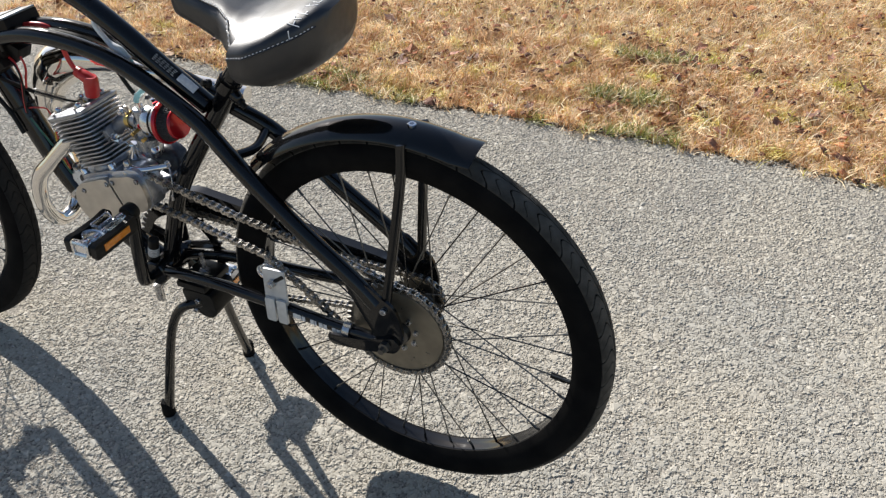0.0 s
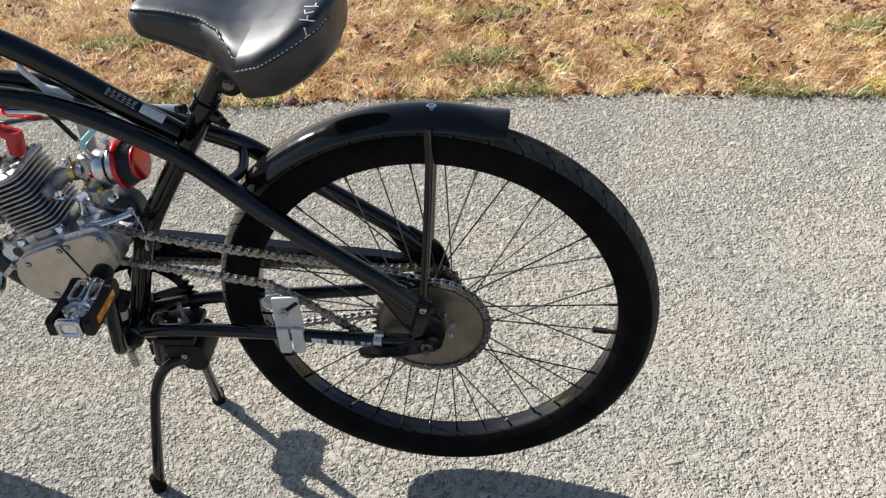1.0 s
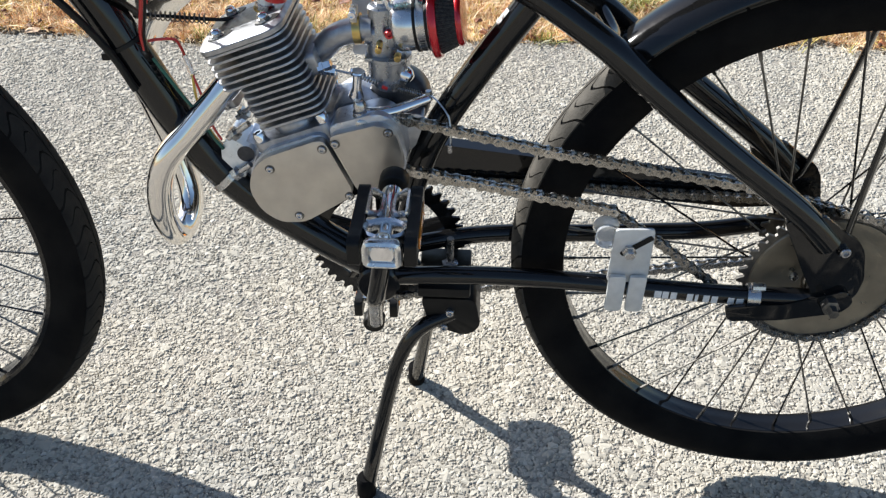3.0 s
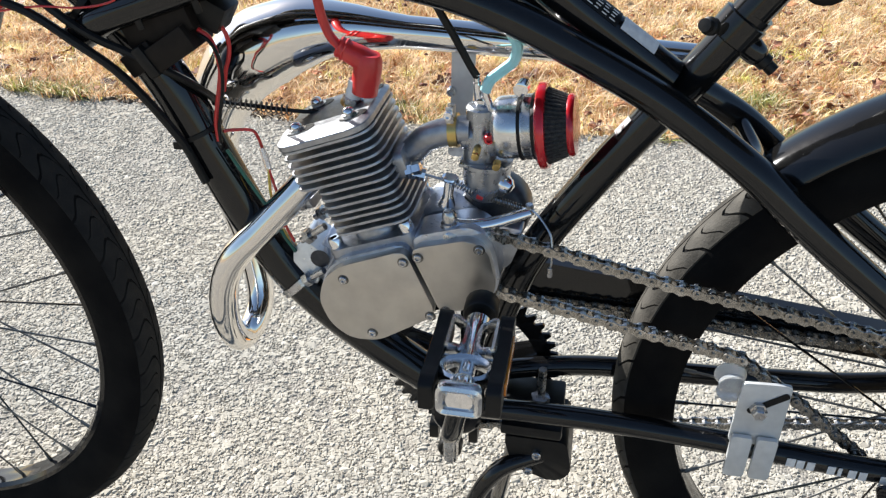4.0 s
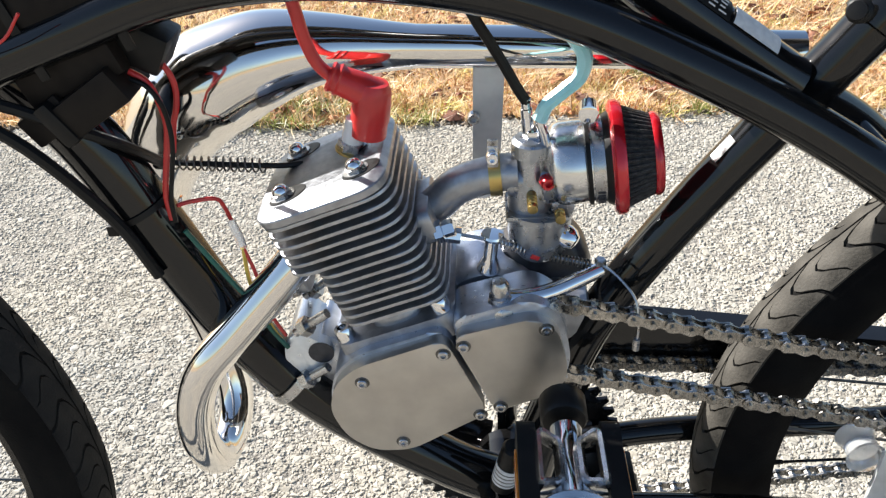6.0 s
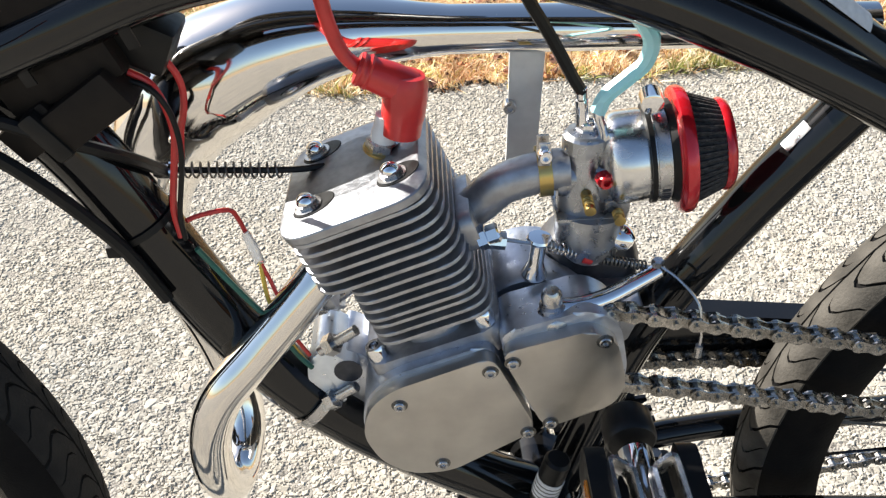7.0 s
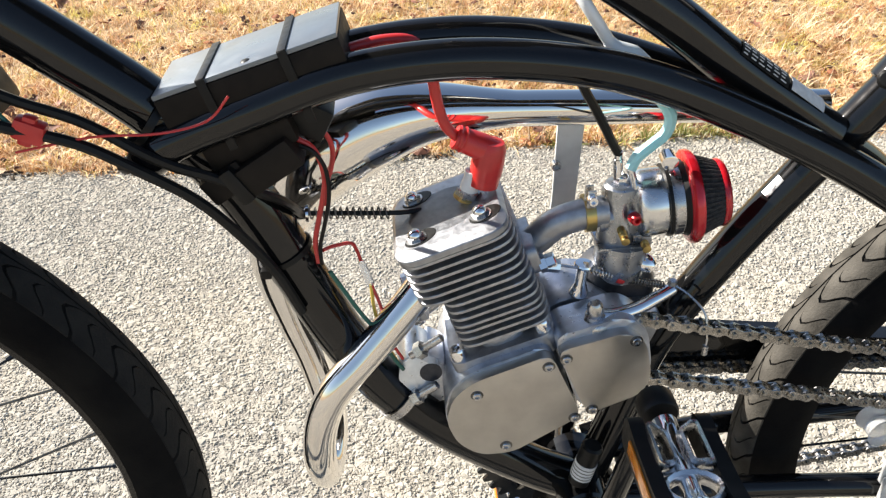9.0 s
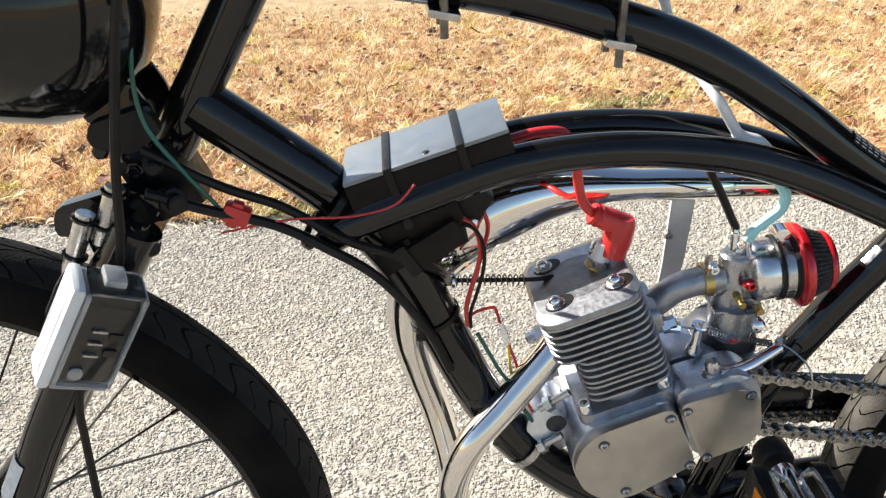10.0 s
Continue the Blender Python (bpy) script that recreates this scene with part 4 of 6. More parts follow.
# clutch arm with its nut, return spring and cable
part("clutch_post", lathe([(0.0095, -0.004), (0.0110, 0), (0.0112, 0.004), (0.0098, 0.0075), (0.0075, 0.009), (0.0075, 0.012), (0.0058, 0.013), (0.0058, 0.0185), (0.0042, 0.0215), (0, 0.0225)], along((-0.4795, -0.026, 0.5065), (-0.15, 0, 0.98)), 14), STEEL, engine)
part("clutch_arm", tube([(-0.482, -0.027, 0.5150), (-0.468, -0.026, 0.5155), (-0.452, -0.022, 0.517), (-0.436, -0.015, 0.520), (-0.421, -0.008, 0.523)], [0.007, 0.0055, 0.0052, 0.005, 0.0046], 14, flat=0.8), CHROME, engine, "bent chrome clutch lever")
bolt((-0.4215, -0.007, 0.523), (0, 0, 1), 0.0035, 0.007, engine, STEEL, socket=False)


def helix(a, b, r, turns, wire, name, mat, parent):
    a, b = Vector(a), Vector(b)
    m = along(a, b - a)
    n = turns * 10
    pts = [m @ Vector((r * math.cos(2 * math.pi * k / 10), r * math.sin(2 * math.pi * k / 10), (b - a).length * k / n)) for k in range(n + 1)]
    return part(name, tube(pts, wire, 5, 1), mat, parent)


helix((-0.482, -0.005, 0.5415), (-0.466, -0.006, 0.5360), 0.0030, 7, 0.0006, "spring", STEEL, engine)
helix((-0.457, -0.006, 0.5325), (-0.427, -0.006, 0.5250), 0.0026, 14, 0.0006, "spring", DARK_STEEL, engine)
part("red_ferrule", lathe([(0.0032, -0.003), (0.0045, -0.0025), (0.0045, 0.0025), (0.0032, 0.003)], along((-0.4605, -0.006, 0.534), (0.95, 0, -0.3)), 12), RED, engine)
part("clutch_cable", tube([(-0.507, -0.004, 0.5465), (-0.481, -0.005, 0.541), (-0.46, -0.006, 0.534), (-0.422, -0.007, 0.524)], 0.0012, 6), STEEL, engine)
part("cable_stop", lathe([(0.0052, -0.006), (0.0052, 0.006)], along((-0.511, -0.005, 0.547), (0.9, 0, -0.15)), 8), CHROME, engine)
part("cable_anchor", lathe([(0.007, -0.014), (0.0075, -0.012), (0.0042, -0.004), (0.0042, 0.009), (0.0068, 0.0098), (0.0072, 0.0112), (0.0066, 0.0126), (0, 0.013)], along((-0.4872, -0.001, 0.532), (0.1, 0, 1)), 18), CHROME, engine)
part("cable_tail", tube([(-0.420, -0.008, 0.526), (-0.411, -0.016, 0.522), (-0.402, -0.026, 0.513), (-0.400, -0.032, 0.497), (-0.4005, -0.034, 0.488)], 0.0009, 5), STEEL, engine)
part("cable_end", lathe([(0.0022, 0), (0.0022, 0.008)], along((-0.4005, -0.034, 0.482), (0, 0, 1)), 8), STEEL, engine)
# carburettor details
cl = along((-0.4845, 0.007, 0.5813), (1, 0, 0.1))
part("clamp", lathe([(0.0114, -0.0035), (0.0136, -0.0035), (0.0136, 0.0035), (0.0114, 0.0035)], cl, 28, closed=True), BRASS, carb, "thin brass clamp")
for d in (-1, 1):
    part("clamp_ear", box((0.0062, 0.0020, 0.013), Matrix.Translation((-0.4862, -0.001 + 0.0042 * d, 0.5985)), 0.0008), STEEL, carb)
bolt((-0.4866, -0.0085, 0.6000), (0, -1, 0.1), 0.0036, 0.004, carb, CHROME)
bolt((-0.456, -0.0065, 0.583), (0.2, -1, 0.1), 0.0040, 0.005, carb, RED_METAL, "choke_screw")
part("idle_screw", lathe([(0.0030, 0), (0.0030, 0.004), (0.0016, 0.0045), (0.0016, 0.0115), (0.0030, 0.012), (0.0030, 0.0145), (0, 0.015)], along((-0.464, -0.0055, 0.574), (0, -1, -0.1)), 10), BRASS, carb)
for k, (a, b) in enumerate((((-0.464, -0.0095, 0.5736), (-0.464, -0.0165, 0.5729)), ((-0.448, -0.0110, 0.5655), (-0.448, -0.0160, 0.5648)))):
    helix(a, b, 0.0026, 5, 0.0005, "screw_spring", BRASS, carb)
part("mixture_screw", lathe([(0.0030, 0), (0.0030, 0.0030), (0, 0.0034)], along((-0.448, -0.0155, 0.565), (0, -1, -0.1)), 10), BRASS, carb)
part("bowl_plate", box((0.037, 0.031, 0.0035), carb_m @ Matrix.Translation((0.004, 0, -0.0235)), 0.0015), CARB, carb)
part("hose_barb", tube([(-0.456, 0.004, 0.590), (-0.457, 0.001, 0.606), (-0.460, 0.0, 0.616), (-0.459, 0.0, 0.622)], 0.0030, 10), CHROME, carb)
part("drain_screw", lathe([(0.005, -0.004), (0.005, 0.0), (0.0068, 0.001), (0.0075, 0.004), (0.0070, 0.008), (0.0045, 0.0115), (0, 0.0125)], along((-0.446, 0.0, 0.545), (0.7, -0.5, -0.35)), 18), CHROME, carb)
# pleats of the filter
for k in range(48):
    a = 2 * math.pi * k / 48
    part("pleat", tube([fx @ Vector((0.0305 * math.cos(a), 0.0305 * math.sin(a), 0.036)), fx @ Vector((0.0228 * math.cos(a), 0.0228 * math.sin(a), 0.0575))], 0.0010, 5, 1), MESH_GAUZE, filt)
part("clamp_strip", lathe([(0.0246, 0.0190), (0.0256, 0.0190), (0.0256, 0.0265), (0.0246, 0.0265)], fx, 48, closed=True), STEEL, filt, "slotted steel hose clamp")
# flat dark pieces paint the shade in the band's slots
for k in range(16):
    a = radians(200 + 6.5 * k)
    part("clamp_slot", box((0.0012, 0.0006, 0.0050), fx @ Matrix.Translation((0.0257 * math.cos(a), 0.0257 * math.sin(a), 0.0228)) @ Matrix.Rotation(a + math.pi / 2, 4, "Z"), 0), DARK_FILL, filt)
part("clamp_housing", lathe([(0.0044, -0.0065), (0.0056, -0.006), (0.0056, 0.005), (0.0044, 0.0065), (0, 0.0065)], along(fx @ Vector((0.0, 0.0, 0.0225)) + Vector((-0.0075, -0.002, 0.0315)), (0.1, 1, 0.0)), 16), CHROME, filt)
# exhaust hanger and front mount
part("hanger_strap", slab(rounded([(-0.497, 0.640), (-0.477, 0.640), (-0.480, 0.560), (-0.486, 0.53), (-0.500, 0.53), (-0.498, 0.560)], 0.004), side_plane(0.068), 0.003, 0.0005), GALVANISED, engine, "flat steel exhaust hanger")
bolt((-0.497, 0.064, 0.590), (0, -1, 0), 0.004, 0.004, engine, STEEL)
mount = part("front_mount", slab(rounded([(-0.621, 0.464), (-0.615, 0.474), (-0.607, 0.475), (-0.600, 0.468), (-0.592, 0.466), (-0.590, 0.452), (-0.600, 0.440), (-0.602, 0.430), (-0.612, 0.438), (-0.622, 0.452)], 0.004), side_plane(0.030), 0.040, 0.002), MOUNT_ZINC, engine, "pale zinc engine mount bracket")
part("mount_saddle", slab(rounded([(-0.600, 0.470), (-0.586, 0.462), (-0.582, 0.430), (-0.592, 0.418), (-0.603, 0.428)], 0.006), side_plane(0.034), 0.036, 0.002), SKYLIT_CASE, engine)
# flat dark disc painting the shade of a bore
part("mount_bore", lathe([(0.0085, 0), (0.0085, 0.0006), (0, 0.0006)], along((-0.5975, -0.0100, 0.459), (0, -1, 0)), 18), DARK_FILL, mount)
part("transfer_port", lathe([(0.016, 0.0), (0.0155, 0.004), (0.012, 0.009), (0.006, 0.0115), (0, 0.012)], EM @ Matrix.Translation((0.004, -0.024, -0.099)) @ Matrix.Rotation(radians(90), 4, "X") @ Matrix.Diagonal((1.15, 0.72, 1, 1)), 28), CAST, cyl)
for p, q in (((-0.612, -0.010, 0.476), (0.75, -0.1, 0.6)), ((-0.616, -0.012, 0.433), (0.75, -0.1, 0.58)), ((-0.612, 0.026, 0.478), (0.75, 0, 0.6))):
    b0 = Vector(p)
    part("mount_stud", tube([b0, b0 + Vector(q).normalized() * 0.029], 0.0032, 10, 1), STEEL, engine)
    part("mount_nut", lathe([(0.0066, 0), (0.0066, 0.006)], along(b0 + Vector(q).normalized() * 0.006, q), 6), STEEL, engine)
part("tube_clamp", lathe([(0.0188, -0.0035), (0.0208, -0.0035), (0.0208, 0.0035), (0.0188, 0.0035)], along((-0.6215, 0, 0.4290), (0.62, 0, -0.66)), 24, closed=True), STEEL, engine)
# made-up drum that fills the dark round area behind the carburettor
drum = part("clutch_drum", lathe([(0.0, 0.010), (0.020, 0.010), (0.027, 0.006), (0.030, 0.0), (0.030, -0.020), (0.026, -0.024)], along((-0.452, 0.026, 0.503), (0, -1, 0.15)), 32), DARK_FILL, engine, "added dark drum behind the carburettor")
sleeve_post = part("mount_sleeve", lathe([(0.0075, 0), (0.0088, 0.001), (0.0088, 0.040), (0.0070, 0.042)], along((-0.4795, -0.022, 0.343), (0.22, 0, 1)), 16), BLACK_PLASTIC, engine)
part("paper_tag", lathe([(0.0088, 0.008), (0.0092, 0.008), (0.0092, 0.024), (0.0088, 0.024)], along((-0.4795, -0.022, 0.343), (0.22, 0, 1)), 16, closed=True), WHITE, sleeve_post, "white paper tag with fine print")
for k in range(4):
    part("print", lathe([(0.0092, 0.0100 + 0.0034 * k), (0.00935, 0.0100 + 0.0034 * k), (0.00935, 0.0108 + 0.0034 * k), (0.0092, 0.0108 + 0.0034 * k)], along((-0.4795, -0.022, 0.343), (0.22, 0, 1)), 16, closed=True), DARK_STEEL, sleeve_post)
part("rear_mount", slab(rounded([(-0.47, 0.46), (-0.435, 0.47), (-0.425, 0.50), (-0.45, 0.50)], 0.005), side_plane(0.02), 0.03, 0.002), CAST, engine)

# ---- ignition box and wiring ----
ibox = thing("ignition_box", "dark ignition box with a brushed lid strapped on the frame tubes", "ignition box")
BM_ = Matrix.Translation((-0.6965, 0.0035, 0.6955)) @ Matrix.Rotation(radians(-17.5), 4, "Y")
body = part("body", box((0.114, 0.062, 0.021), BM_, 0.0015), BROWN_PLASTIC, ibox)
part("lid", box((0.1135, 0.061, 0.003), BM_ @ Matrix.Translation((0, 0, 0.0122)), 0.0008), BOX_LID, ibox, "pale brushed lid")
for x in (-0.026, 0.024):
    strap = box((0.0055, 0.0645, 0.0012), BM_ @ Matrix.Translation((x, 0, 0.0143)), 0.0004)
    box((0.0055, 0.0012, 0.046), BM_ @ Matrix.Translation((x, -0.0320, -0.0085)), 0.0004, strap)
    box((0.0055, 0.0012, 0.046), BM_ @ Matrix.Translation((x, 0.0320, -0.0085)), 0.0004, strap)
    part("cable_tie", strap, BLACK_PLASTIC, ibox)
part("screw_hole", lathe([(0.003, 0), (0.0022, 0.0006), (0, 0.0006)], BM_ @ Matrix.Translation((0.001, -0.024, 0.0137)), 12), BLACK_PLASTIC, ibox)
plugs = thing("wire_connector", "black plastic wire connectors taped under the frame tubes", "connector")
CM = Matrix.Translation((-0.696, -0.012, 0.6415)) @ Matrix.Rotation(radians(-33), 4, "Y")
part("housing", box((0.046, 0.034, 0.020), CM, 0.002), BROWN_PLASTIC, plugs)
part("housing", box((0.030, 0.030, 0.018), CM @ Matrix.Translation((-0.026, 0.002, 0.006)), 0.002), BROWN_PLASTIC, plugs)
part("housing", box((0.058, 0.036, 0.030), Matrix.Translation((-0.706, -0.004, 0.662)) @ Matrix.Rotation(radians(-20), 4, "Y"), 0.003), BROWN_PLASTIC, plugs)
part("housing", box((0.034, 0.028, 0.022), Matrix.Translation((-0.672, 0.002, 0.668)) @ Matrix.Rotation(radians(28), 4, "Y"), 0.003), BLACK_PLASTIC, plugs)
part("tape", box((0.010, 0.038, 0.026), CM @ Matrix.Translation((-0.020, 0, 0.002)), 0.003), BLACK_PLASTIC, plugs)


def wire(name, label, points, r, mat, category="wire", steps=6):
    w = thing(name, label, category)
    part("sheath", tube(points, r, 8, steps), mat, w)
    return w


wire("clutch_cable_housing", "black clutch cable running along the frame", [(-0.875, -0.035, 0.725), (-0.832, -0.032, 0.697), (-0.795, -0.031, 0.680), (-0.764, -0.034, 0.660), (-0.7472, -0.031, 0.6485), (-0.7296, -0.028, 0.640), (-0.7083, -0.0255, 0.6290), (-0.690, -0.012, 0.6120), (-0.6825, 0.018, 0.5845)], 0.0033, BLACK_PLASTIC, "cable")
wire("throttle_housing", "black throttle cable entering the carburettor top", [(-0.4675, 0.007, 0.6255), (-0.4730, 0.006, 0.6345), (-0.4800, 0.005, 0.6475), (-0.4920, 0.004, 0.6680), (-0.508, 0.002, 0.6905), (-0.545, 0, 0.706), (-0.62, 0.008, 0.702), (-0.66, 0.008, 0.694)], 0.0031, BLACK_PLASTIC, "cable")
inner = wire("bare_clutch_cable", "spring-wrapped clutch cable between frame and engine", [(-0.682, 0.020, 0.584), (-0.62, 0.020, 0.581), (-0.60, 0.024, 0.58)], 0.0018, BLACK_PLASTIC, "cable")
helix((-0.679, 0.020, 0.584), (-0.622, 0.020, 0.581), 0.0042, 13, 0.0006, "coil", DARK_STEEL, inner)
part("ferrule", lathe([(0.0035, -0.005), (0.0045, -0.003), (0.0045, 0.003), (0.0065, 0.004), (0.0065, 0.006), (0, 0.0065)], along((-0.684, 0.0195, 0.584), (1, 0, 0)), 12), CHROME, inner)
wire("brake_cable", "black cable bundle along the top of the down tube", [(-0.875, -0.045, 0.700), (-0.84, -0.038, 0.683), (-0.80, -0.034, 0.668), (-0.768, -0.036, 0.650), (-0.734, -0.030, 0.62), (-0.702, -0.0225, 0.570), (-0.685, -0.0215, 0.53)], 0.0036, BLACK_PLASTIC, "cable")
wire("red_power_wire", "thin red wire beside the ignition box", [(-0.835, -0.034, 0.664), (-0.79, -0.035, 0.672), (-0.75, -0.0405, 0.675), (-0.722, -0.0415, 0.682), (-0.708, -0.0412, 0.696)], 0.0008, RED)
wire("red_lead", "red and black wire pair beside the exhaust", [(-0.676, -0.012, 0.655), (-0.668, -0.013, 0.650), (-0.6635, -0.014, 0.640), (-0.662, -0.014, 0.626), (-0.6645, -0.014, 0.613), (-0.668, -0.014, 0.599), (-0.672, -0.014, 0.581), (-0.671, -0.016, 0.566)], 0.0018, RED)
wire("red_loop", "red wire hanging beside the exhaust", [(-0.662, -0.006, 0.660), (-0.657, -0.006, 0.650), (-0.656, -0.006, 0.641), (-0.658, -0.006, 0.631), (-0.661, -0.007, 0.622), (-0.664, -0.009, 0.606)], 0.0017, RED)
wire("black_lead", "black wire beside a red one", [(-0.675, -0.015, 0.652), (-0.667, -0.016, 0.648), (-0.661, -0.017, 0.638), (-0.6595, -0.017, 0.624), (-0.661, -0.017, 0.610), (-0.665, -0.017, 0.594), (-0.669, -0.016, 0.578), (-0.669, -0.017, 0.565)], 0.0014, BLACK_PLASTIC)
wire("red_tail", "short red wire to the magneto connector", [(-0.668, -0.012, 0.573), (-0.662, -0.006, 0.572), (-0.650, 0.002, 0.5690), (-0.6465, 0.004, 0.5620), (-0.6440, 0.004, 0.553)], 0.0013, RED)
wire("green_wire", "green wire along the down tube", [(-0.664, -0.0185, 0.560), (-0.655, -0.016, 0.540), (-0.646, -0.013, 0.520), (-0.634, -0.013, 0.50), (-0.626, -0.013, 0.48), (-0.618, -0.012, 0.465)], 0.0016, GREEN_WIRE)
wire("yellow_wire", "yellow wire along the down tube", [(-0.6380, -0.002, 0.537), (-0.6360, -0.008, 0.515), (-0.629, -0.012, 0.490), (-0.620, -0.012, 0.468)], 0.0013, YELLOW_WIRE)
sleeve = thing("wire_sleeve", "clear sleeve over a wire joint", "connector")
part("sleeve_tube", tube([(-0.6440, 0.003, 0.5535), (-0.6410, 0.001, 0.545), (-0.6380, -0.002, 0.536)], [0.0022, 0.0030, 0.0028], 12), FROSTED, sleeve)
part("core", tube([(-0.6380, -0.002, 0.537), (-0.632, -0.006, 0.520), (-0.626, -0.010, 0.492), (-0.618, -0.012, 0.475)], 0.0012, 8), RED, sleeve)
tag = thing("red_connector", "red plastic wire connector hanging from the cables", "connector")
part("shell", box((0.018, 0.011, 0.013), Matrix.Translation((-0.8235, -0.034, 0.6775)) @ Matrix.Rotation(radians(25), 4, "Y"), 0.003), RED, tag)
part("key", box((0.008, 0.007, 0.019), Matrix.Translation((-0.8245, -0.034, 0.6775)) @ Matrix.Rotation(radians(25), 4, "Y"), 0.002), RED, tag)
for x, z in ((-0.772, 0.655), (-0.763, 0.668), (-0.6945, 0.566)):
    tie = thing("cable_tie", "black cable tie round the frame tube", "cable tie", "cable ties")
    part("band", lathe([(q, h) for q, h in (((0.0225, -0.0025), (0.0238, -0.0025), (0.0238, 0.0025), (0.0225, 0.0025)) if z > 0.6 else ((0.0188, -0.0018), (0.0200, -0.0018), (0.0200, 0.0018), (0.0188, 0.0018)))], along((x, -0.004 if z > 0.6 else 0.0, z), (0.7, 0, -0.55) if z > 0.6 else (0.4, 0, -0.9)), 20, closed=True), BLACK_PLASTIC, tie)
    part("catch", box((0.007, 0.006, 0.007), Matrix.Translation((x - (0.008 if z > 0.6 else 0.012), -0.0235 if z > 0.6 else -0.0165, z - 0.006)), 0.001), BLACK_PLASTIC, tie)
hose = wire("fuel_hose", "pale blue fuel hose from tank to carburettor", [(-0.4605, 0.0, 0.618), (-0.457, 0.0, 0.6265), (-0.448, 0.0, 0.635), (-0.440, 0.0, 0.643), (-0.4385, 0.0, 0.655), (-0.447, 0.0, 0.668), (-0.456, 0.0, 0.684), (-0.469, -0.001, 0.697)], 0.0042, FUEL_HOSE, "hose")
part("hose_joint", tube([(-0.452, -0.001, 0.686), (-0.460, -0.001, 0.691), (-0.468, -0.001, 0.697), (-0.479, -0.001, 0.701), (-0.484, -0.001, 0.706)], [0.0038, 0.0050, 0.0058, 0.0054, 0.0040], 14, 4), MILKY_AND_GLARE, hose, "milky white hose joint")
part("upper_hose", tube([(-0.478, -0.001, 0.698), (-0.486, -0.002, 0.709), (-0.500, -0.003, 0.729), (-0.508, 0.010, 0.740), (-0.516, 0.020, 0.752), (-0.530, 0.022, 0.772), (-0.545, 0.014, 0.804)], 0.0038, 10), MILKY_AND_GLARE, hose, "milky clear hose to the tank")

# ---- tank ----
tank = thing("fuel_tank", "black teardrop fuel tank clamped on the top tube", "fuel tank")
bm = bmesh.new()
bmesh.ops.create_uvsphere(bm, u_segments=36, v_segments=20, radius=1.0)
for v in bm.verts:
    t = v.co.x
    v.co = Vector((-0.628 + 0.142 * t, math.copysign(abs(v.co.y) ** 0.75, v.co.y) * 0.056 * (1 - 0.18 * t), 0.866 + math.copysign(abs(v.co.z) ** 0.7, v.co.z) * (0.056 - 0.010 * t) * (1 if v.co.z > 0 else 0.98)))
part("shell", bm, BLACK_PAINT, tank)
for x, z in ((-0.686, 0.8205), (-0.576, 0.7985)):
    part("clamp", box((0.020, 0.040, 0.005), Matrix.Translation((x, 0, z - 0.024)) @ Matrix.Rotation(radians(12), 4, "Y"), 0.001), STEEL, tank)
    for s in (-1, 1):
        part("clamp_bolt", tube([(x, 0.017 * s, z - 0.038), (x, 0.017 * s, z + 0.02)], 0.0028, 8, 1), DARK_STEEL, tank)

# ---- front of the frame ----
for z0, r in ((0.0, 0.019), (0.195, 0.019)):
    m = along((-0.886, 0, 0.678), (0.036, 0, 0.0605)) @ Matrix.Translation((0, 0, z0))
    part("headset_cup", lathe([(0.014, -0.014), (r, -0.012), (r + 0.001, -0.004), (r, 0.0), (0.0155, 0.006)], m, 24), BLACK_PAINT, frame_body)
part("lamp_bracket", slab(rounded([(-0.915, 0.752), (-0.876, 0.765), (-0.866, 0.745), (-0.872, 0.700), (-0.888, 0.690), (-0.892, 0.722)], 0.006), side_plane(-0.022), 0.003, 0.0006), BLACK_PAINT, bike)
part("lamp_bracket", slab(rounded([(-0.915, 0.752), (-0.876, 0.765), (-0.866, 0.745), (-0.872, 0.700), (-0.888, 0.690), (-0.892, 0.722)], 0.006), side_plane(0.025), 0.003, 0.0006), BLACK_PAINT, bike)
for p in ((-0.896, -0.026, 0.738), (-0.884, -0.026, 0.708), (-0.902, -0.026, 0.722)):
    bolt(p, (0, -1, 0), 0.0045, 0.005, bike, BLACK_PAINT, "bracket_bolt", socket=False)
part("steerer_block", box((0.040, 0.042, 0.050), Matrix.Translation((-0.872, 0, 0.694)) @ Matrix.Rotation(radians(-23), 4, "Y"), 0.006), BLACK_PLASTIC, bike)
for p, w, r, h in (((-0.866, -0.030, 0.690), (0.5, -0.8, 0.1), 0.0085, 0.020), ((-0.881, -0.042, 0.668), (0.4, -0.9, 0.0), 0.0075, 0.018), ((-0.872, -0.026, 0.712), (0.2, -1, 0.1), 0.0065, 0.014)):
    part("link_bolt", lathe([(r * 0.6, -0.012), (r * 0.6, 0), (r, 0.001), (r, h * 0.55), (r * 0.72, h * 0.6), (r * 0.72, h), (r * 0.5, h + 0.001), (0, h + 0.001)], along(p, w), 14), BLACK_PLASTIC, bike, angle=25)
for p, q, r in (((-0.890, -0.050, 0.708), (-0.905, -0.054, 0.672), 0.0062), ((-0.909, -0.056, 0.694), (-0.926, -0.060, 0.655), 0.0058)):
    part("spring_link", tube([p, q], r, 12, 1), STEEL, bike)
    for k in (0, 3):
        at = Vector(p).lerp(Vector(q), (k + 0.5) / 5)
        part("collar", lathe([(r, -0.0016), (r + 0.0022, -0.0008), (r + 0.0022, 0.0008), (r, 0.0016)], along(at, Vector(q) - Vector(p)), 14, closed=True), BLACK_PAINT, bike)
part("link_arm", slab(rounded([(-0.935, 0.690), (-0.890, 0.702), (-0.868, 0.694), (-0.872, 0.678), (-0.900, 0.676), (-0.938, 0.668)], 0.007), side_plane(-0.030), 0.010, 0.002), BLACK_PAINT, bike)
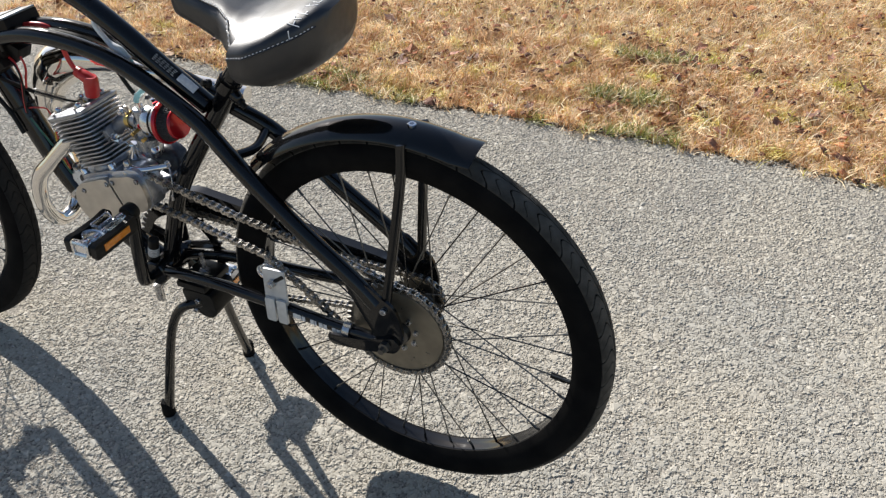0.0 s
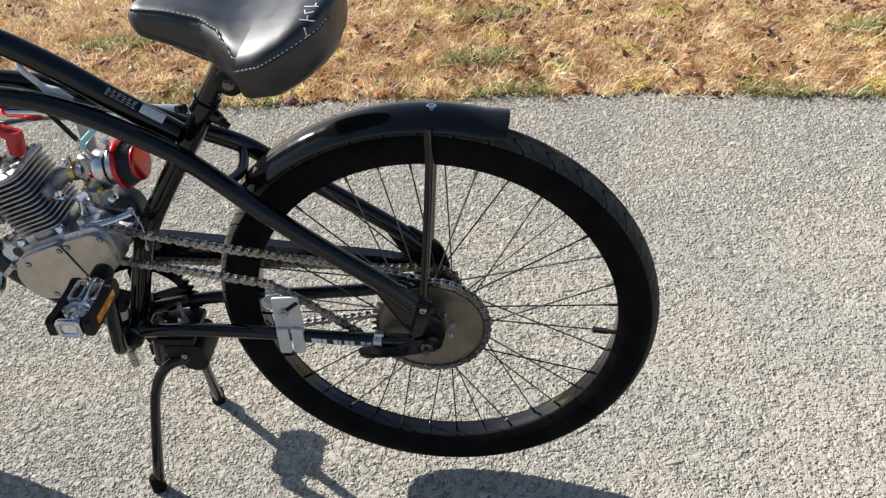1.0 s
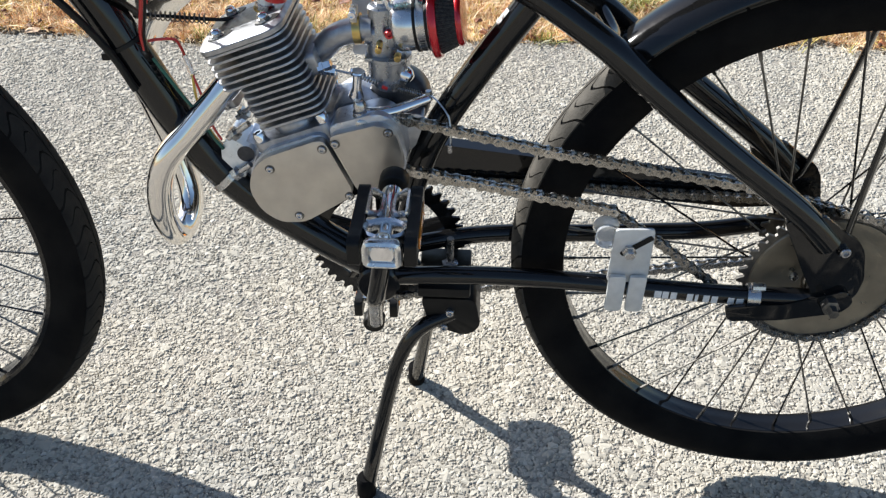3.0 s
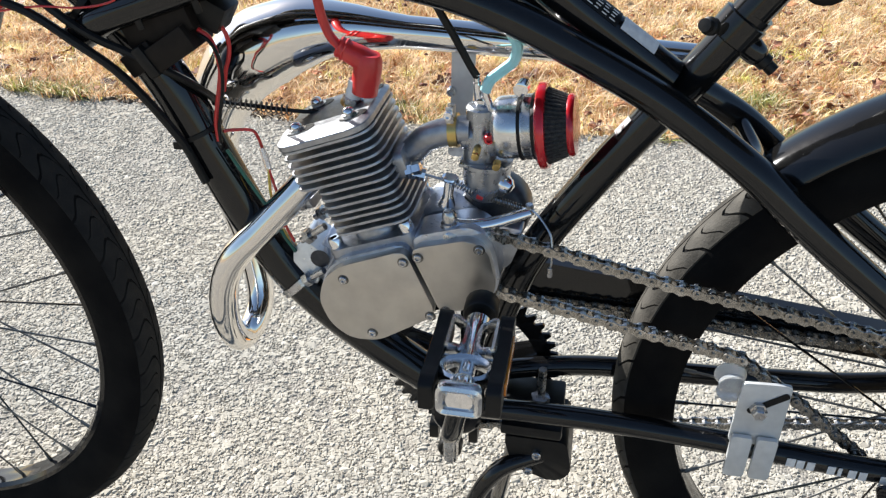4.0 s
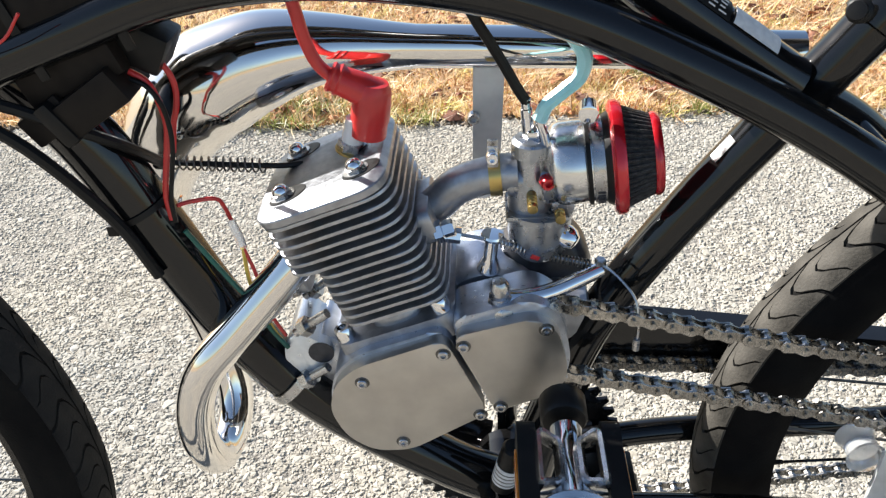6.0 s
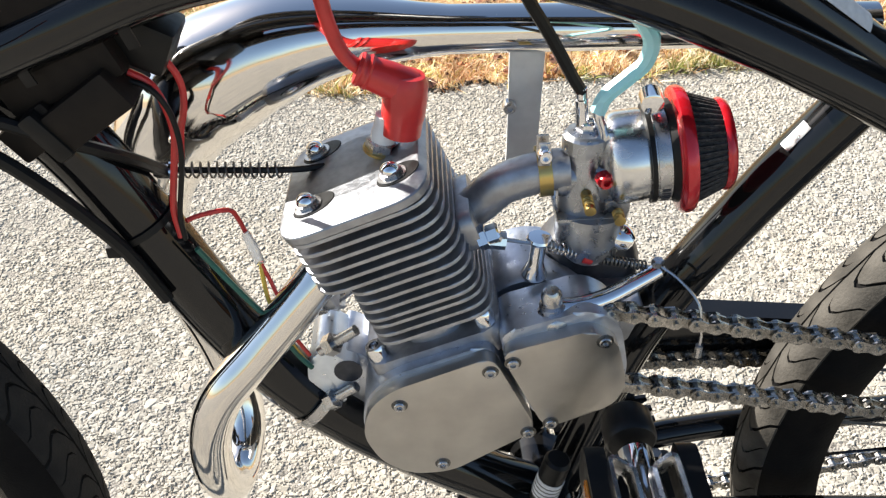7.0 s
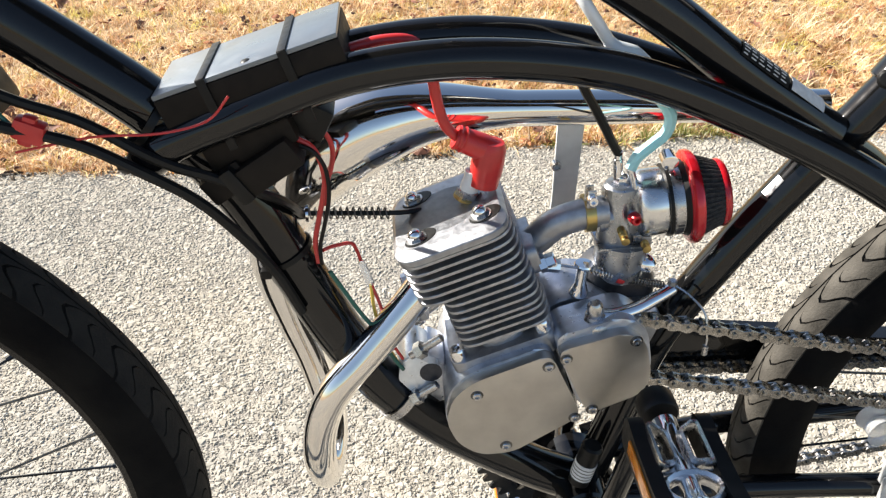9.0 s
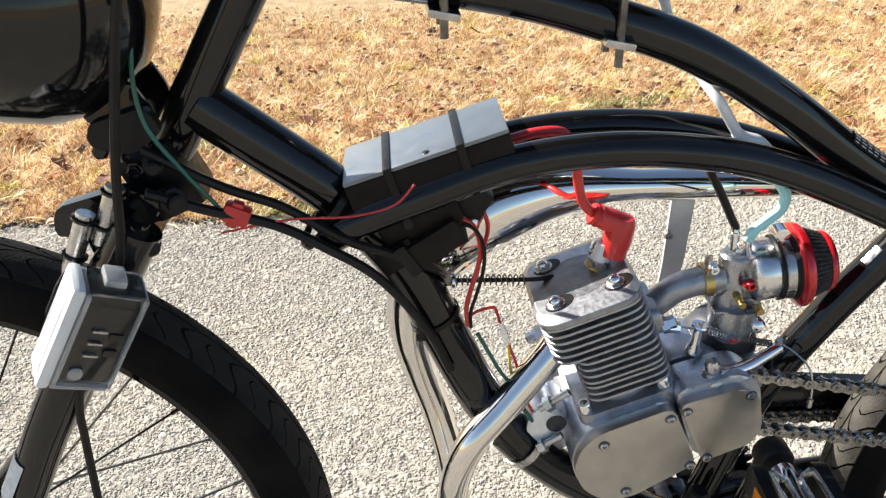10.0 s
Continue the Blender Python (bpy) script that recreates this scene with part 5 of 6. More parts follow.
part("link_arm", slab(rounded([(-0.905, 0.742), (-0.868, 0.752), (-0.860, 0.736), (-0.880, 0.722), (-0.906, 0.727)], 0.006), side_plane(-0.027), 0.008, 0.002), BLACK_PLASTIC, bike)
wire("lamp_wire", "teal wire from the headlamp to the frame", [(-0.868, -0.03, 0.80), (-0.872, -0.034, 0.765), (-0.868, -0.036, 0.738), (-0.852, -0.036, 0.71), (-0.838, -0.034, 0.688), (-0.83, -0.034, 0.676)], 0.0015, GREEN_WIRE)
wire("front_brake_cable", "black cable hanging before the fork", [(-0.853, -0.070, 0.860), (-0.8602, -0.070, 0.8231), (-0.8676, -0.070, 0.7935), (-0.8806, -0.070, 0.7278), (-0.888, -0.068, 0.680), (-0.897, -0.066, 0.645)], 0.003, BLACK_PLASTIC, "cable")
wire("fork_cable", "black cable running down the fork leg", [(-0.925, -0.068, 0.60), (-0.94, -0.068, 0.56), (-0.945, -0.066, 0.52), (-0.95, -0.066, 0.44)], 0.003, BLACK_PLASTIC, "cable")
flamp = thing("fork_light", "small black light in a clear plastic case on the fork leg", "light")
FL = Matrix.Translation((-0.911, -0.088, 0.631)) @ Matrix.Rotation(radians(30), 4, "Y") @ Matrix.Rotation(radians(24), 4, "Z") @ Matrix.Scale(0.82, 4)
part("body", box((0.038, 0.026, 0.074), FL @ Matrix.Translation((0.005, -0.0012, -0.003)), 0.003), BLACK_PLASTIC, flamp)
part("case", box((0.050, 0.030, 0.092), FL, 0.006), CLEAR, flamp, "clear plastic case")
# white rim: sun glare on clear plastic put into the colour
part("lens_rim", box((0.010, 0.034, 0.096), FL @ Matrix.Translation((-0.0235, -0.001, 0)), 0.004), MILKY_AND_GLARE, flamp, "clear lens rim, white with painted sun glare")
part("lens_lip", box((0.004, 0.036, 0.088), FL @ Matrix.Translation((-0.0165, -0.001, 0)), 0.0015), FROSTED, flamp)
part("lens_groove", box((0.0012, 0.022, 0.074), FL @ Matrix.Translation((-0.0286, -0.001, 0)), 0.0004), FROSTED, flamp)
part("top_rim", box((0.040, 0.031, 0.004), FL @ Matrix.Translation((0.004, -0.001, 0.0455)), 0.0015), CLEAR, flamp)
part("latch", box((0.016, 0.020, 0.007), FL @ Matrix.Translation((0.002, 0.002, 0.0495)), 0.002), FROSTED, flamp, "clear latch on top of the case")
part("edge_rim", box((0.003, 0.033, 0.090), FL @ Matrix.Translation((0.0250, -0.001, 0)), 0.0012), FROSTED, flamp)
part("foot_rim", box((0.042, 0.033, 0.004), FL @ Matrix.Translation((0.003, -0.001, -0.0455)), 0.0015), FROSTED, flamp)
part("button", lathe([(0.0055, -0.002), (0.0055, 0.001), (0.0046, 0.0016), (0, 0.0016)], FL @ Matrix.Translation((-0.004, -0.0165, -0.032)) @ Matrix.Rotation(radians(90), 4, "X"), 20), FROSTED, flamp, "round pale button")
for z in (-0.012, 0.000, 0.012):
    part("rib", box((0.011, 0.003, 0.0022), FL @ Matrix.Translation((0.001, -0.0165, z)), 0.0008), STEEL, flamp)
for z in (-0.009, 0.007):
    part("raised_bar", box((0.010, 0.002, 0.006), FL @ Matrix.Translation((0.014, -0.0158, z)), 0.001), BLACK_PAINT, flamp)
part("clamp", box((0.03, 0.03, 0.03), Matrix.Translation((-0.922, -0.064, 0.640)) @ Matrix.Rotation(radians(30), 4, "Y"), 0.004), BLACK_PLASTIC, flamp)


def patch(a, b, r, mid, half, mat, name, parent, n=6):
    """A thin label wrapped on a tube from a to b; mid and half: degrees round it."""
    a, b = Vector(a), Vector(b)
    m = along(a, b - a, (0, 1, 0))
    if isinstance(mid, tuple):
        out = m.to_3x3().inverted() @ Vector(mid)
        mid = math.degrees(math.atan2(out.y, out.x))
    bm = bmesh.new()
    rows = []
    for k in range(n + 1):
        t = radians(mid - half + 2 * half * k / n)
        rows.append([bm.verts.new(m @ Vector((q * math.cos(t), q * math.sin(t), h))) for q, h in ((r, 0), (r, (b - a).length), (r + 0.0003, (b - a).length), (r + 0.0003, 0))])
    for p, q in zip(rows, rows[1:]):
        for k in range(4):
            bm.faces.new((p[k], p[(k + 1) % 4], q[(k + 1) % 4], q[k]))
    bm.faces.new(rows[0])
    bm.faces.new(rows[-1])
    return part(name, bm, mat, parent)


# print on the chain stay and labels on the tubes, as plain bars
for k, w in enumerate((0.007, 0.006, 0.006, 0.0, 0.006, 0.003, 0.006, 0.006, 0.0, 0.006, 0.007)):
    if w:
        x = -0.196 + 0.0078 * k
        part("print", slab([(0, 0), (w, 0), (w, 0.0085), (0, 0.0085)], side_plane(-stay_y(x) - 0.0100, x, 0.3365), 0.0005, 0), WHITE, frame_body)

# seat clamp bolts, tube labels
for p, w in (((-0.309, -0.014, 0.680), (-0.5, -0.8, 0.3)), ((-0.2735, -0.005, 0.6582), (0.76, -0.15, -0.62))):
    part("clamp_bolt", lathe([(0.005, 0), (0.0062, 0.001), (0.0062, 0.006), (0.0045, 0.007), (0.0045, 0.013), (0, 0.0135)], along(p, w), 12), BLACK_PLASTIC, bike)
part("clamp_lug", lathe([(0, -0.004), (0.0095, -0.004), (0.0090, 0.010), (0.0080, 0.017), (0.0065, 0.020), (0.0050, 0.021), (0, 0.021)], along((-0.288, -0.002, 0.670), (0.76, -0.15, -0.62)), 18), BLACK_PAINT, bike)
part("clamp_barrel", lathe([(0.0, -0.022), (0.012, -0.022), (0.0165, -0.019), (0.0175, -0.012), (0.0175, 0.012), (0.0165, 0.019), (0.0, 0.02)], along((-0.246, -0.004, 0.716), (0, 1, 0)), 20), BLACK_PLASTIC, bike)
bolt((-0.246, -0.026, 0.716), (0, -1, 0), 0.006, 0.006, bike, DARK_STEEL, "saddle_bolt", socket=False)
part("saddle_clamp", box((0.05, 0.045, 0.028), Matrix.Translation((-0.222, 0, 0.742)) @ Matrix.Rotation(radians(10), 4, "Y"), 0.006), BLACK_PLASTIC, bike)
for s in (-1, 1):
    part("saddle_rail", tube([(-0.31, 0.014 * s, 0.765), (-0.25, 0.022 * s, 0.742), (-0.20, 0.024 * s, 0.738), (-0.16, 0.04 * s, 0.745)], 0.0035, 10), BLACK_PAINT, bike)
UPWARD = (0.48, -0.46, 0.74)
patch((-0.3735, 0, 0.6668), (-0.3490, 0, 0.6502), 0.0152, UPWARD, 24, WHITE, "label", frame_body)
patch((-0.410, 0, 0.6920), (-0.376, 0, 0.6685), 0.0151, UPWARD, 28, BLACK_PLASTIC, "label", frame_body)
for k in range(4):
    for j in range(6):
        a = Vector((-0.409, 0, 0.6913)).lerp(Vector((-0.377, 0, 0.6692)), j / 6)
        b = Vector((-0.409, 0, 0.6913)).lerp(Vector((-0.377, 0, 0.6692)), (j + 0.5 + 0.12 * ((j + k) % 3)) / 6)
        lift = radians(42 + 10 * k)
        patch(a, b, 0.0156, (0.55 * math.sin(lift), -math.cos(lift), 0.84 * math.sin(lift)), 1.3, WHITE, "print", frame_body, 1)
# bright steel patch painting the highlight on the weld
patch((-0.3515, 0.008, 0.5835), (-0.3425, 0.008, 0.5965), 0.0141, 200, 13, STEEL, "weld_bead", frame_body)
patch((-1.003, -0.058, 0.4685), (-0.985, -0.0575, 0.502), 0.0155, 210, 40, WHITE, "decal", fork)

# pale stitched lettering on the saddle, as plain bars
bpy.context.view_layer.update()
graph = bpy.context.evaluated_depsgraph_get()
for k in range(9):
    x, y = -0.134 + 0.001 * k, -0.080 + 0.0095 * k
    hit, place, normal, _ = saddle.ray_cast(Vector((x, y, 1.2)), Vector((0, 0, -1)), depsgraph=graph)
    if hit and k != 4:
        m = along(place, normal, (0, 1, 0)) @ Matrix.Rotation(radians(12 * (k % 3) - 10), 4, "Z")
        part("stitched_bar", box((0.010 + 0.006 * (k % 2), 0.0013, 0.0010), m, 0.0003), WHITE, saddle)
        part("stitched_bar", box((0.0013, 0.0060, 0.0010), m @ Matrix.Translation((0.004 - 0.004 * (k % 3), 0.003, 0)), 0.0003), WHITE, saddle)

# ---- loose surface of the ground ----


def island_material(name, stops, rough, patch_scale, patches, spec=0.3, tinge=None, thin=0.0):
    """Each loose piece takes its own colour from stops; broad patches shift it."""
    m = bpy.data.materials.new(name)
    m.use_nodes = True
    nt = m.node_tree
    b = nt.nodes["Principled BSDF"]
    b.inputs["Roughness"].default_value = rough
    b.inputs["Specular IOR Level"].default_value = spec
    geo = nt.nodes.new("ShaderNodeNewGeometry")
    ramp = nt.nodes.new("ShaderNodeValToRGB")
    ramp.color_ramp.interpolation = "LINEAR"
    e = ramp.color_ramp.elements
    e[0].position, e[0].color = stops[0][0], (*stops[0][1], 1)
    e[1].position, e[1].color = stops[-1][0], (*stops[-1][1], 1)
    for at, c in stops[1:-1]:
        n = e.new(at)
        n.color = (*c, 1)
    nt.links.new(geo.outputs["Random Per Island"], ramp.inputs["Fac"])
    where = nt.nodes.new("ShaderNodeTexCoord")
    n = nt.nodes.new("ShaderNodeTexNoise")
    n.inputs["Scale"].default_value, n.inputs["Detail"].default_value = patch_scale, 5
    nt.links.new(where.outputs["Object"], n.inputs["Vector"])
    big = nt.nodes.new("ShaderNodeValToRGB")
    big.color_ramp.elements[0].position, big.color_ramp.elements[0].color = 0.34, (*patches[0], 1)
    big.color_ramp.elements[1].position, big.color_ramp.elements[1].color = 0.66, (*patches[1], 1)
    nt.links.new(n.outputs["Fac"], big.inputs["Fac"])
    mul = nt.nodes.new("ShaderNodeMix")
    mul.data_type, mul.blend_type = "RGBA", "MULTIPLY"
    mul.inputs[0].default_value = 1.0
    nt.links.new(ramp.outputs["Color"], mul.inputs[6])
    nt.links.new(big.outputs["Color"], mul.inputs[7])
    out = mul.outputs[2]
    if tinge:
        n2 = nt.nodes.new("ShaderNodeTexNoise")
        n2.inputs["Scale"].default_value, n2.inputs["Detail"].default_value = patch_scale * 0.7, 4
        shift = nt.nodes.new("ShaderNodeVectorMath")
        shift.inputs[1].default_value = (7.3, 2.1, 0.0)
        nt.links.new(where.outputs["Object"], shift.inputs[0])
        nt.links.new(shift.outputs[0], n2.inputs["Vector"])
        r2 = nt.nodes.new("ShaderNodeValToRGB")
        r2.color_ramp.elements[0].position, r2.color_ramp.elements[0].color = 0.56, (1, 1, 1, 1)
        r2.color_ramp.elements[1].position, r2.color_ramp.elements[1].color = 0.72, (*tinge, 1)
        nt.links.new(n2.outputs["Fac"], r2.inputs["Fac"])
        mul2 = nt.nodes.new("ShaderNodeMix")
        mul2.data_type, mul2.blend_type = "RGBA", "MULTIPLY"
        mul2.inputs[0].default_value = 1.0
        nt.links.new(out, mul2.inputs[6])
        nt.links.new(r2.outputs["Color"], mul2.inputs[7])
        out = mul2.outputs[2]
    nt.links.new(out, b.inputs["Base Color"])
    if thin:
        glow_through = nt.nodes.new("ShaderNodeBsdfTranslucent")
        nt.links.new(out, glow_through.inputs["Color"])
        both = nt.nodes.new("ShaderNodeMixShader")
        both.inputs[0].default_value = thin
        nt.links.new(b.outputs[0], both.inputs[1])
        nt.links.new(glow_through.outputs[0], both.inputs[2])
        nt.links.new(both.outputs[0], nt.nodes["Material Output"].inputs["Surface"])
    return m


STONES = island_material("asphalt chips", [(0.0, (0.31, 0.287, 0.243)), (0.15, (0.385, 0.358, 0.306)), (0.85, (0.43, 0.402, 0.345)), (0.97, (0.46, 0.431, 0.373)), (1.0, (0.53, 0.50, 0.445))], 0.88, 2.2, ((0.90, 0.91, 0.92), (1.06, 1.03, 0.98)), spec=0.2)
STRAW = island_material("dry grass", [(0.0, (0.22, 0.10, 0.045)), (0.13, (0.55, 0.31, 0.13)), (0.40, (0.87, 0.715, 0.46)), (0.70, (0.94, 0.845, 0.64)), (0.90, (0.97, 0.92, 0.76)), (0.93, (0.50, 0.48, 0.11)), (1.0, (0.66, 0.60, 0.18))], 0.7, 9.0,
                        ((0.68, 0.48, 0.35), (1.26, 1.25, 1.20)), tinge=(0.84, 0.97, 0.46), thin=0.36)


LITTER = island_material("leaf litter", [(0.0, (0.06, 0.03, 0.025)), (0.35, (0.17, 0.07, 0.04)), (0.65, (0.40, 0.16, 0.07)), (0.88, (0.55, 0.30, 0.15)), (1.0, (0.68, 0.54, 0.40))], 0.75, 4.0, ((0.8, 0.75, 0.7), (1.1, 1.05, 1.0)))


# soil whose dark colour also stands for the grass edge's shadow
EARTH_AND_SHADE = island_material("earth and verge shade", [(0.0, (0.06, 0.045, 0.03)), (0.6, (0.13, 0.10, 0.07)), (1.0, (0.24, 0.19, 0.14))], 0.9, 4.0, ((0.8, 0.8, 0.8), (1.1, 1.1, 1.1)))


GREEN_BLADES = island_material("green blades", [(0.0, (0.13, 0.16, 0.03)), (0.45, (0.28, 0.30, 0.07)), (0.7, (0.46, 0.44, 0.15)), (0.85, (0.72, 0.68, 0.42)), (1.0, (0.85, 0.83, 0.66))], 0.6, 5.0, ((0.8, 0.8, 0.8), (1.1, 1.1, 1.1)), thin=0.4)


def mesh_of(name, verts, faces, mat, label, category):
    me = bpy.data.meshes.new(name)
    verts, faces = np.asarray(verts, dtype=np.float32), np.asarray(faces, dtype=np.int32)
    me.vertices.add(len(verts))
    me.vertices.foreach_set("co", verts.ravel())
    me.loops.add(faces.size)
    me.loops.foreach_set("vertex_index", faces.ravel())
    me.polygons.add(len(faces))
    me.polygons.foreach_set("loop_start", np.arange(0, faces.size, faces.shape[1], dtype=np.int32))
    me.update(calc_edges=True)
    me.shade_flat()
    me.materials.append(mat)
    return tagged(new(name, me), label, category, kind="stuff")


rng = np.random.default_rng(7)


def scatter(x0, x1, y0, y1, step):
    gx, gy = np.meshgrid(np.arange(x0, x1, step), np.arange(y0, y1, step * 0.87))
    gx = gx + (np.arange(gx.shape[0])[:, None] % 2) * step / 2
    p = np.stack([gx.ravel(), gy.ravel()], 1)
    return p + rng.uniform(-0.34, 0.34, p.shape) * step


def edge_line(x):
    table = np.array([verge(q) for q in np.arange(-4, 4, 0.02)])
    return np.interp(np.clip(x, -3, 2.2), np.arange(-4, 4, 0.02), table)


def chip_field(p, size, high, lean=0.22, flat=(0.35, 0.8)):
    """Irregular low stones, sunk unevenly into the binder."""
    n = len(p)
    turn = rng.uniform(0, 6.28, n)
    long = rng.uniform(0.7, 1.5, n)
    ca, sa = np.cos(turn), np.sin(turn)
    tilt = rng.normal(0, lean, (n, 2))
    verts = np.zeros((n, 9, 3))
    for k in range(9):
        ring = k < 6
        a = (k if ring else (k - 6) * 2 + 0.5) * math.pi / 3 + rng.uniform(-0.35, 0.35, n)
        r = size * (rng.uniform(0.75, 1.25, n) if ring else rng.uniform(*flat, n))
        u, v = r * np.cos(a) * long, r * np.sin(a)
        verts[:, k, 0] = p[:, 0] + u * ca - v * sa
        verts[:, k, 1] = p[:, 1] + u * sa + v * ca
        verts[:, k, 2] = -0.0008 if ring else high * rng.uniform(0.7, 1.1, n) + u * tilt[:, 0] + v * tilt[:, 1]
    tri = np.array([(0, 1, 6), (1, 7, 6), (1, 2, 7), (2, 3, 7), (3, 8, 7), (3, 4, 8), (4, 5, 8), (5, 6, 8), (5, 0, 6), (6, 7, 8)])
    return verts.reshape(-1, 3), (np.arange(n)[:, None, None] * 9 + tri[None]).reshape(-1, 3)


def lumps(p, size, seed):
    """Smooth noise from 0 to 1 over points p, with lumps of that size."""
    table = np.random.default_rng(seed).uniform(0, 1, (256, 256))
    q = p / size + 40.0
    i = np.floor(q).astype(int)
    f = q - i
    f = f * f * (3 - 2 * f)
    x0, x1, y0, y1 = i[:, 0] % 256, (i[:, 0] + 1) % 256, i[:, 1] % 256, (i[:, 1] + 1) % 256
    low = table[x0, y0] * (1 - f[:, 0]) + table[x1, y0] * f[:, 0]
    high = table[x0, y1] * (1 - f[:, 0]) + table[x1, y1] * f[:, 0]
    return low * (1 - f[:, 1]) + high * f[:, 1]


def build_chips():
    fine = np.concatenate([scatter(-1.95, 1.75, -0.42, 0.75, 0.0056), scatter(-2.2, 1.75, 0.75, 1.53, 0.0075)])
    coarse = np.concatenate([scatter(-1.95, 1.75, -0.42, 0.75, 0.0230), scatter(-2.2, 1.75, 0.75, 1.53, 0.0260)])
    out_v, out_f, base = [], [], 0
    for p, s0, h0 in ((fine, 0.0038, 0.0023), (coarse, 0.0041, 0.0030)):
        p = p[p[:, 1] < edge_line(p[:, 0]) + 0.01]
        inside = np.minimum(np.minimum(p[:, 0] + 2.2, 1.75 - p[:, 0]), p[:, 1] + 0.42) / 0.3
        p = p[rng.uniform(0, 1, len(p)) < inside]
        # pits where stones have come out of the binder
        warp = p + 0.006 * np.stack([lumps(p, 0.012, 3) - 0.5, lumps(p, 0.012, 4) - 0.5], 1) * 2
        pit = 0.68 * lumps(warp * (1.0, 1.6), 0.0095, 1) + 0.32 * lumps(p, 0.030, 2)
        p = p[pit > 0.362]
        n = len(p)
        rise = 0.7 + 0.6 * lumps(p, 0.016, 5)
        coarser = 1 + 0.15 * np.clip((p[:, 0] + 0.35) / 0.4, 0, 1)
        v, f = chip_field(p, s0 * coarser ** 0.5 * np.exp(rng.normal(0, 0.34, n)), h0 * coarser * rise * rng.uniform(0.62, 1.0, n), 0.075, (0.5, 0.85))
        out_v.append(v)
        out_f.append(f + base)
        base += len(v)
    return mesh_of("asphalt_chips", np.concatenate(out_v), np.concatenate(out_f), STONES, "pale gravel chips bedded in the worn asphalt", "gravel")


def blades(p, length, width, lean, base_z=-0.012):
    n = len(p)
    turn = rng.uniform(0, 6.283, n)
    lean = lean * rng.uniform(0.5, 1.3, n)
    length = length * rng.uniform(0.5, 1.5, n)
    width = width * rng.uniform(0.6, 1.4, n)
    d = np.stack([np.cos(turn), np.sin(turn)], 1)
    bend = rng.uniform(-1.0, 1.0, n)
    side = np.stack([-d[:, 1], d[:, 0]], 1)
    verts = np.zeros((n, 5, 3))
    tall = length * np.cos(lean)
    flat = length * np.sin(lean)
    for j, (f, w) in enumerate(((0.0, 1.0), (0.55, 0.85))):
        c = p + d * (flat * f * (0.8 if j else 0))[:, None] + side * (bend * 0.12 * length * f)[:, None]
        z = base_z + tall * (f if j == 0 else f * 1.15)
        for k, sg in enumerate((-0.5, 0.5)):
            verts[:, 2 * j + k, :2] = c + side * (sg * width * w)[:, None]
            verts[:, 2 * j + k, 2] = z + (k * 0.3 * width)
    verts[:, 4, :2] = p + d * flat[:, None] + side * (bend * 0.35 * length)[:, None]
    verts[:, 4, 2] = base_z + tall
    tri = np.array([(0, 1, 3), (0, 3, 2), (2, 3, 4)])
    return verts.reshape(-1, 3), (np.arange(n)[:, None, None] * 5 + tri[None]).reshape(-1, 3)


def build_grass():
    near = scatter(-2.6, 2.4, 1.30, 2.10, 0.0052)
    far = scatter(-3.4, 3.0, 2.10, 3.6, 0.0078)
    p = np.concatenate([near, far])
    inside = np.minimum(np.minimum(p[:, 0] + 3.4, 3.0 - p[:, 0]), 3.6 - p[:, 1]) / 0.5
    p = p[rng.uniform(0, 1, len(p)) < inside]
    off = p[:, 1] - edge_line(p[:, 0])
    ragged = 0.022 * np.sin(p[:, 0] * 31 + 2 * np.sin(p[:, 0] * 13)) + 0.014 * np.sin(p[:, 0] * 87)
    keep = (off + ragged + rng.normal(0, 0.012, len(p)) > 0.006) & (0.5 * lumps(p, 0.022, 12) + 0.5 * lumps(p, 0.06, 13) + rng.normal(0, 0.05, len(p)) > 0.36)
    p, off = p[keep], off[keep]
    clump = np.sin(p[:, 0] * 23 + 3 * np.sin(p[:, 1] * 17)) * np.sin(p[:, 1] * 29 + 2 * np.sin(p[:, 0] * 13))
    rim = np.clip(1 - off / 0.07, 0, 1)
    lean = np.radians(62) + 0.28 * clump - 0.35 * rim
    length = (0.032 + 0.017 * clump) * (1 + 0.25 * rim)
    v, f = blades(p, length, 0.0024, lean)
    straw = np.concatenate([scatter(-2.6, 2.4, 1.34, 2.3, 0.021), scatter(-3.3, 3.0, 2.3, 3.6, 0.030)])
    off = straw[:, 1] - edge_line(straw[:, 0])
    straw = straw[off + rng.normal(0, 0.02, len(straw)) > 0.0]
    v2, f2 = blades(straw, np.full(len(straw), 0.060), 0.0024, np.full(len(straw), radians(76)), 0.004)
    return mesh_of("dry_grass", np.concatenate([v, v2]), np.concatenate([f, f2 + len(v)]), STRAW, "matted dry golden winter grass with a few green blades", "grass")


def build_litter():
    """Small torn leaf bits among the grass."""
    p = np.concatenate([scatter(-2.6, 2.4, 1.33, 2.3, 0.035), scatter(-3.3, 3.0, 2.3, 3.6, 0.05)])
    p = p[(p[:, 1] - edge_line(p[:, 0])) > 0.0]
    p = p[rng.uniform(0, 1, len(p)) < 0.10 + 0.34 * (lumps(p, 0.16, 9) > 0.5)]
    v, f = chip_field(p, 0.0090 * np.exp(rng.normal(0, 0.45, len(p))), rng.uniform(0.002, 0.007, len(p)))
    v[:, 2] += 0.008
    return mesh_of("leaf_litter", v, f, LITTER, "torn brown leaf bits scattered through the grass", "leaf litter")


